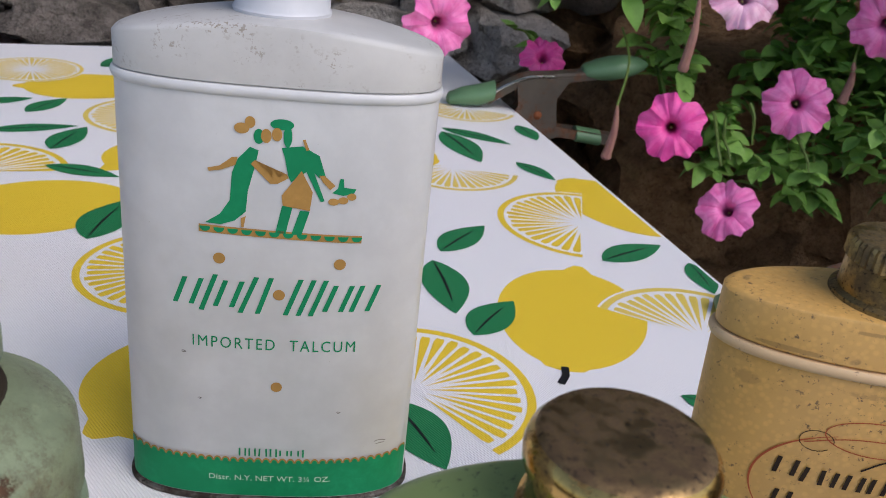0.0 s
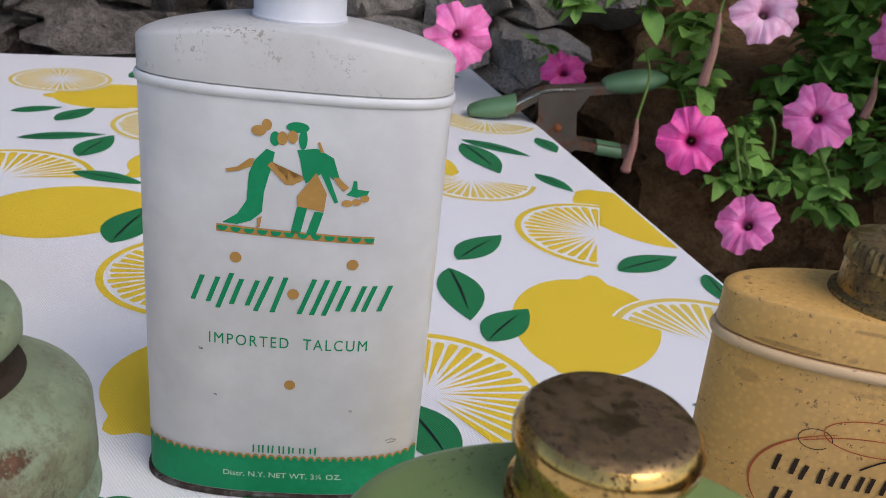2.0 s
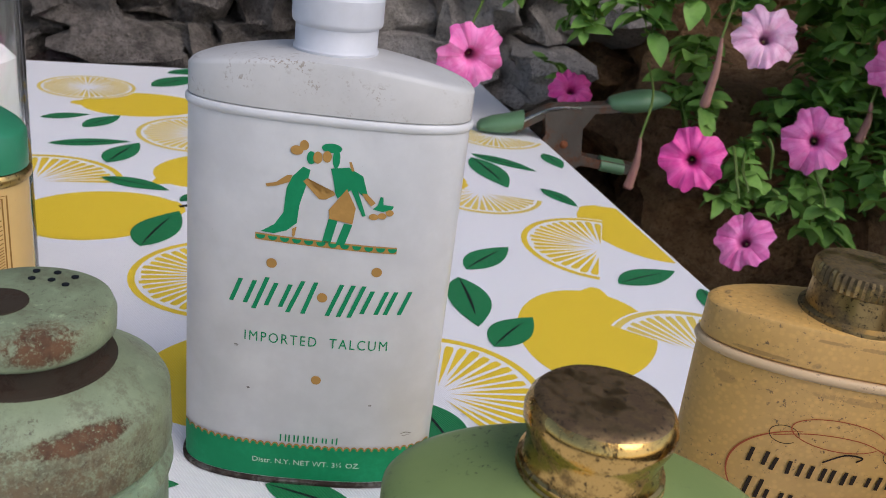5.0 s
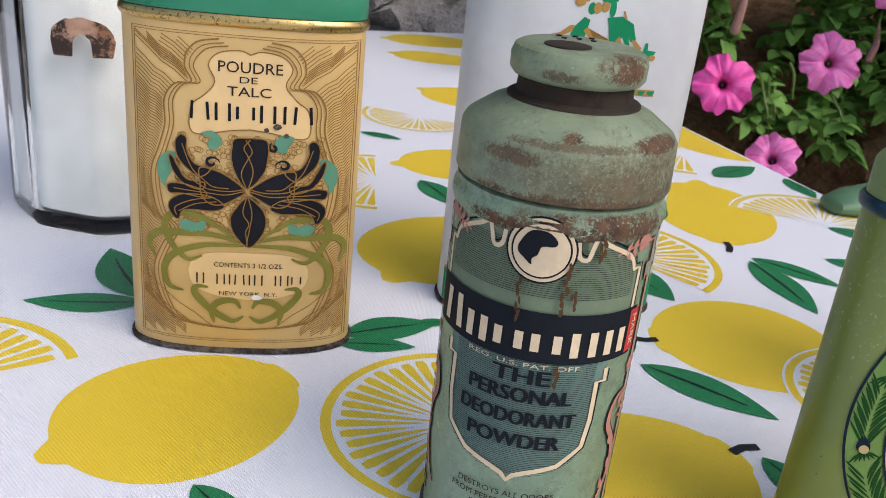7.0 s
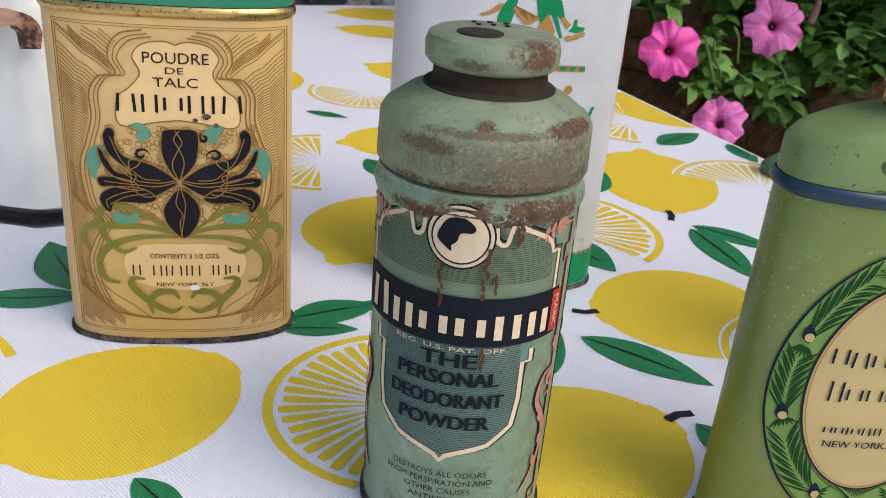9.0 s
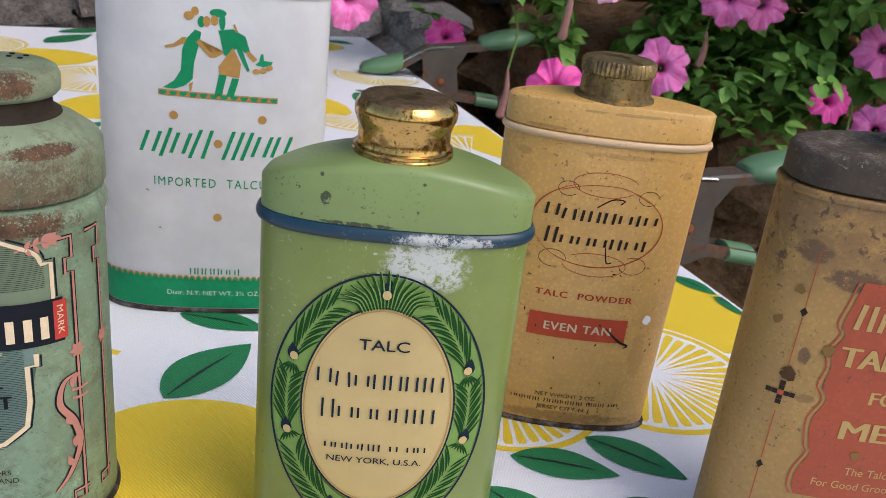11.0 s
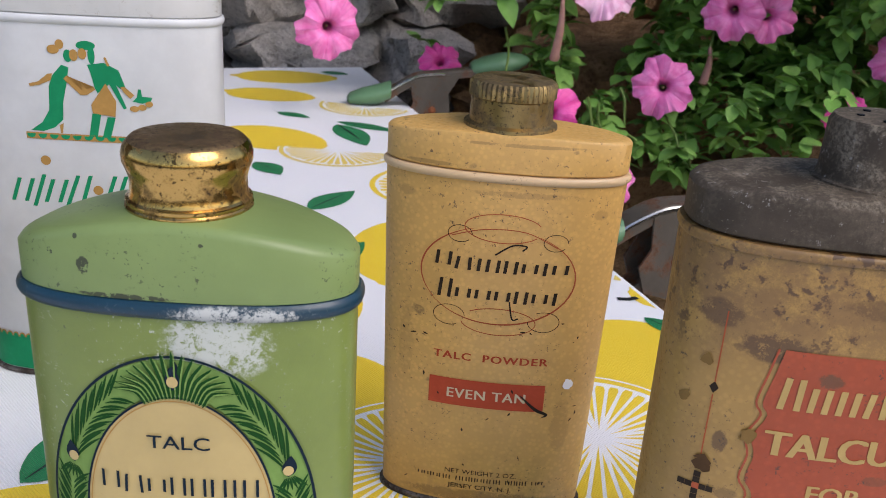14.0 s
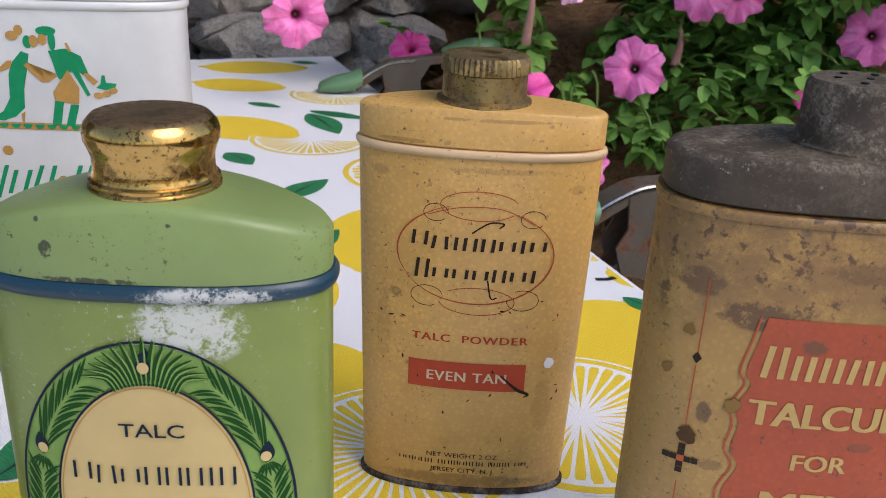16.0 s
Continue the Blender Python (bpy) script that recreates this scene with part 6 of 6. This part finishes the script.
for sgn in (-1, 1):
    x = sgn * 0.0275 + (0.0010 if sgn < 0 else -0.004)
    f.print(strokes([[(x, 0.0920), (x, 0.0780)]], 0.00022), "pin_line", M_RED_LINE, 1, step=0.0005)
    f.print(strokes([[(x, 0.0755), (x, 0.0600)], [(x, 0.0510), (x, 0.0375)], [(x, 0.0345), (x, 0.0205)]], 0.00022), "pin_line", M_RED_LINE, 1, step=0.0005)
    for v in (0.0770, 0.0358):
        f.print(flat([(x - 0.0008, v), (x, v - 0.0012), (x + 0.0008, v), (x, v + 0.0012)]), "diamond", M_TAN_BLACK, 1, "small black diamond", 0.0005)
    for v in (0.0560, 0.0160):
        e = 0.00125
        cells_ = [(0, 2), (0, -2), (2, 0), (-2, 0), (-1, 1), (1, -1), (1, 1), (-1, -1), (0, 1), (0, -1), (1, 0), (-1, 0)]
        cross = f.print(flat(*[[(x + (i - 0.48) * e, v + (j - 0.48) * e), (x + (i + 0.48) * e, v + (j - 0.48) * e), (x + (i + 0.48) * e, v + (j + 0.48) * e), (x + (i - 0.48) * e, v + (j + 0.48) * e)] for i, j in cells_ if abs(i) + abs(j) != 2 or 0 in (i, j)]), "cross", M_TAN_BLACK, 1, "small black cross", 0.0005)
        f.print(flat([(x - e / 2, v - e / 2), (x + e / 2, v - e / 2), (x + e / 2, v + e / 2), (x - e / 2, v + e / 2)]), "cross_centre", M_RED_LINE, 2, "", 0.0005, cross)
for x, v, r in ((-0.0285, 0.0820, 0.0009), (-0.0195, 0.0690, 0.0014), (-0.0310, 0.0735, 0.0008), (-0.0262, 0.0612, 0.0015), (-0.0060, 0.0430, 0.0010)):
    pts = [(px + r * 0.8 * noise.noise((px * 1500, py * 1500, 3)), py + r * 0.8 * noise.noise((py * 1500, px * 1500, 5))) for px, py in ring_pts(x, v, r, r * 1.15, 18)]
    f.print(flat(pts), "rust_spot", M_STAIN if r < 0.00145 else M_RUN, 3, "brown rust stain", 0.0006)


# ---------------------------------------------------------------- petunias
def corolla(seed, r=0.026):
    """A five-lobed trumpet mouth: notched between the lobes, creased along them, ruffled at the rim."""
    bm = bmesh.new()
    k, rows = 100, []
    lobes = [1 + 0.09 * noise.noise((i * 1.7, seed * 2.3, 0.5)) for i in range(5)]
    for f in (0.10, 0.16, 0.22, 0.30, 0.42, 0.55, 0.68, 0.80, 0.90, 0.96, 1.0):
        row = []
        for i in range(k):
            t = 2 * math.pi * i / k
            a = (i % 20) / 20 * 2 - 1
            w = 1 - abs(a)
            edge = (0.76 + 0.19 * math.exp(-((abs(a) - 0.38) / 0.32) ** 2) + 0.09 * math.exp(-(a / 0.16) ** 2)) * lobes[i // 20] ** min(1.0, w * 3)
            edge += 0.06 * noise.noise((math.cos(t) * 6 + seed * 3.7, math.sin(t) * 6, seed))
            q = f if f < 0.3 else f * (1 + (edge - 1) * ((f - 0.3) / 0.7) ** 1.3)
            z = -0.016 * math.exp((0.10 - f) / 0.09) - r * 0.20 * f * f
            z += r * (0.13 * (1 - w) ** 2 * f - 0.05 * max(0.0, w - 0.86) / 0.14 * f)
            z += r * (0.20 * f ** 3 * noise.noise((math.cos(t) * 1.6 + seed * 1.9, math.sin(t) * 1.6, 4.0 + seed)) + 0.20 * f ** 3 * noise.noise((math.cos(t) * 4 + seed, math.sin(t) * 4, 9.0 + seed)))
            row.append(bm.verts.new((r * q * math.cos(t), r * q * math.sin(t), z)))
        rows.append(row)
    for a, b in zip(rows, rows[1:]):
        for i in range(k):
            bm.faces.new((a[i], a[(i + 1) % k], b[(i + 1) % k], b[i]))
    return bm


def leaf_mesh(length, wide, bend, fold=0.25):
    bm = bmesh.new()
    rows_ = []
    for i in range(7):
        t = i / 6
        w = wide * math.sin(math.pi * min(1, 0.06 + t * 0.94)) ** 0.8 * (1 - 0.25 * t)
        z = -bend * length * t * t
        rows_.append([bm.verts.new((s * w, length * t, z + abs(s) * w * fold)) for s in (-1, -0.5, 0, 0.5, 1)])
    for a, b in zip(rows_, rows_[1:]):
        for i in range(4):
            bm.faces.new((a[i], a[i + 1], b[i + 1], b[i]))
    return bm


def mesh_of(name, bm, m):
    for f in bm.faces:
        f.smooth = True
    me = bpy.data.meshes.new(name)
    bm.to_mesh(me)
    bm.free()
    me.materials.append(m)
    return me


prng = random.Random(21)
LEAVES = [mesh_of("leaf", leaf_mesh(l, w, b), M_LEAF) for l, w, b in ((0.016, 0.0066, 0.25), (0.020, 0.0084, 0.35), (0.014, 0.0050, 0.15), (0.022, 0.0090, 0.5), (0.018, 0.0076, 0.1))]


def facing(p, target, twist=0.0, tip=(0, 0, 0)):
    d = (Vector(target) + Vector(tip) - Vector(p)).normalized()
    return Matrix.Translation(p) @ d.to_track_quat("Z", "Y").to_matrix().to_4x4() @ Matrix.Rotation(twist, 4, "Z")


plant = tagged(new("petunia_plant"), "trailing petunia plant with pink flowers hanging over the stone wall", "plant")
leaf_count = 0
BLOOMS = []
extra = []


def add_leaf(m):
    """A leaf of the plant; those past the first three hundred are joined."""
    global leaf_count
    for fx, fy, fz, r in BLOOMS:
        if m.translation.y < fy + 0.012 and math.hypot(m.translation.x - fx, m.translation.z - fz) < 1.7 * r:
            return
    if leaf_count < 290:
        ob = new("leaf", prng.choice(LEAVES))
        ob.parent = plant
        ob.matrix_world = m
    else:
        extra.append((prng.choice(LEAVES), m))
    leaf_count += 1


def flower(p, r, material, tip=(0, 0, 0), seed=0, back=None):
    """A flower with its tube, calyx and stalk."""
    m = facing(p, (0.03, -0.03, 0.91), seed * 1.3, tip)
    BLOOMS.append((p[0], p[1], p[2], r))
    ob = part("flower", corolla(seed, r * 0.96), material, plant)
    ob.matrix_world = m
    end = m @ Vector((0, 0, -0.034))
    tb = part("flower_tube", tube([(0, 0, -0.036), (0, 0, -0.026), (0, 0, -0.017), (0, 0, -0.010)], [0.0018, 0.0022, 0.0026, 0.0026], 10, False), material, ob)
    part("stamen", lathe([(0.0002, -0.0150), (0.0008, -0.0140), (0.0010, -0.0128), (0.0002, -0.0120)], 8), M_STAMEN, ob, "pale yellow stamen")
    cal = bmesh.new()
    for i in range(5):
        t = 2 * math.pi * i / 5
        a = [(0.0015 * math.cos(t + s), 0.0015 * math.sin(t + s), -0.036) for s in (-0.5, 0.5)]
        q = [(0.006 * math.cos(t + s), 0.006 * math.sin(t + s), -0.029) for s in (-0.25, 0.25)]
        e = [(0.009 * math.cos(t), 0.009 * math.sin(t), -0.020)]
        vv = [cal.verts.new(c) for c in (a[0], a[1], q[1], e[0], q[0])]
        cal.faces.new(vv)
    part("calyx", cal, M_STALK, ob)
    root = Vector(back) if back else end + Vector((prng.uniform(-0.03, 0.03), prng.uniform(0.04, 0.09), prng.uniform(0.01, 0.07)))
    mid = (end + root) / 2 + Vector((0, 0.01, 0.012))
    line = curve_pts([tuple(end), tuple(mid), tuple(root)], 6)
    part("stem", tube(line, 0.0011, 6), M_STALK, plant)
    for q in line[4::4]:
        for s in (0, 1):
            add_leaf(Matrix.Translation(q) @ Euler((prng.uniform(-0.3, 0.5), prng.uniform(-0.5, 0.5), prng.uniform(0, 6.28))).to_matrix().to_4x4())


flower((0.171, 0.648, 0.762), 0.0275, M_PETAL_HOT, (0, 0, 0), 1)
flower((0.262, 0.670, 0.785), 0.0285, M_PETAL, (0.05, 0, 0.05), 2)
flower((0.222, 0.645, 0.707), 0.0260, M_PETAL, (-0.25, 0, 0.25), 3)
flower((-0.001, 0.635, 0.818), 0.0280, M_PETAL, (0.2, 0, -0.1), 4, (0.03, 0.80, 0.93))
flower((0.080, 0.770, 0.779), 0.0220, M_PETAL_HOT, (0, 0, 0.5), 5)
flower((0.207, 0.668, 0.856), 0.0270, M_PETAL_PALE, (0.1, 0, 0.3), 6)
flower((0.338, 0.676, 0.845), 0.0260, M_PETAL, (0.3, 0, 0.1), 8)
flower((0.307, 0.670, 0.846), 0.0265, M_PETAL, (0, 0, -0.1), 9)
flower((0.404, 0.650, 0.776), 0.0220, M_PETAL_HOT, (0.35, 0, 0.2), 11)
flower((0.437, 0.650, 0.821), 0.0270, M_PETAL, (0.1, 0, 0), 12)
flower((0.445, 0.640, 0.756), 0.0260, M_PETAL, (0.1, 0, 0), 13)

# withered buds and trumpets that hang
for p, l in (((0.173, 0.655, 0.827), 0.050), ((0.131, 0.655, 0.752), 0.040), ((0.297, 0.680, 0.802), 0.030), ((0.42, 0.64, 0.74), 0.03)):
    k = [(p[0], p[1], p[2] + l / 2), (p[0] + 0.001, p[1] - 0.002, p[2] + l * 0.1), (p[0] - 0.001, p[1] - 0.003, p[2] - l * 0.3), (p[0] - 0.002, p[1] - 0.003, p[2] - l / 2)]
    part("withered_bud", tube(curve_pts(k, 3), [0.001, 0.0016, 0.002, 0.0025, 0.003, 0.0032, 0.0034, 0.0036, 0.0042, 0.003], 9), M_DRY, plant, "withered brown-pink flower")
    s = curve_pts([k[0], (p[0] + 0.006, p[1] + 0.02, p[2] + l * 1.2), (p[0] + 0.004, p[1] + 0.07, p[2] + l * 1.6)], 5)
    part("stem", tube(s, 0.001, 6), M_STALK, plant)

# trailing strands with their leaves: a dense fall to one side, looser sprigs over the bare stones
ZONES = [(7, (0.165, 0.205), (0.72, 0.76), (0.80, 0.84), 0.5), (12, (0.055, 0.135), (0.70, 0.74), (0.865, 0.905), 0.6), (10, (0.26, 0.31), (0.68, 0.72), (0.72, 0.80), 0.6), (8, (0.200, 0.235), (0.66, 0.69), (0.745, 0.785), 0.5), (22, (0.0, 0.15), (0.72, 0.80), (0.905, 1.0), 0.9),
         (50, (0.17, 0.32), (0.70, 0.84), (0.905, 1.06), 0.9), (330, (0.285, 0.70), (0.66, 0.86), (0.765, 1.06), 1.0), (130, (0.27, 0.46), (0.71, 0.86), (0.76, 0.99), 1.0), (50, (0.32, 0.62), (0.62, 0.67), (0.78, 0.98), 0.8)]
for i, (bx, by, bz, reach) in enumerate([zone[1:] for zone in ZONES for _ in range(zone[0])]):
    x, y, z = prng.uniform(*bx), prng.uniform(*by), prng.uniform(*bz)
    y -= max(0, x - 0.3) * 0.12
    p = Vector((x, y, z))
    line, q = [], p.copy()
    d = Vector((prng.uniform(-0.6, 0.6), prng.uniform(-0.9, -0.1), prng.uniform(-0.8, 0.35))).normalized()
    length = prng.uniform(0.045, 0.085) * reach
    for j in range(7):
        line.append(tuple(q))
        d = (d + Vector((prng.uniform(-0.25, 0.25), prng.uniform(-0.2, 0.2), -0.16))).normalized()
        q = q + d * length / 6
    if i < 110:
        part("stem", tube(line, [0.0014, 0.0013, 0.0012, 0.0012, 0.0011, 0.001, 0.0008], 5), M_STALK, plant)
    for j, c in enumerate(line[1:]):
        for s in range(3 if j < 5 else 5):
            yaw = prng.uniform(0, 6.28)
            k = prng.uniform(0.65, 1.15)
            add_leaf(Matrix.Translation(c) @ Euler((prng.uniform(-0.7, 0.6), prng.uniform(-0.5, 0.5), yaw)).to_matrix().to_4x4() @ Matrix.Scale(k, 4))

bm = bmesh.new()
for me, m in extra:
    n0 = len(bm.verts)
    bm.from_mesh(me)
    bm.verts.ensure_lookup_table()
    for v in bm.verts[n0:]:
        v.co = m @ v.co
tagged(part("foliage", bm, M_LEAF, plant), "dense small green petunia leaves", kind="stuff")
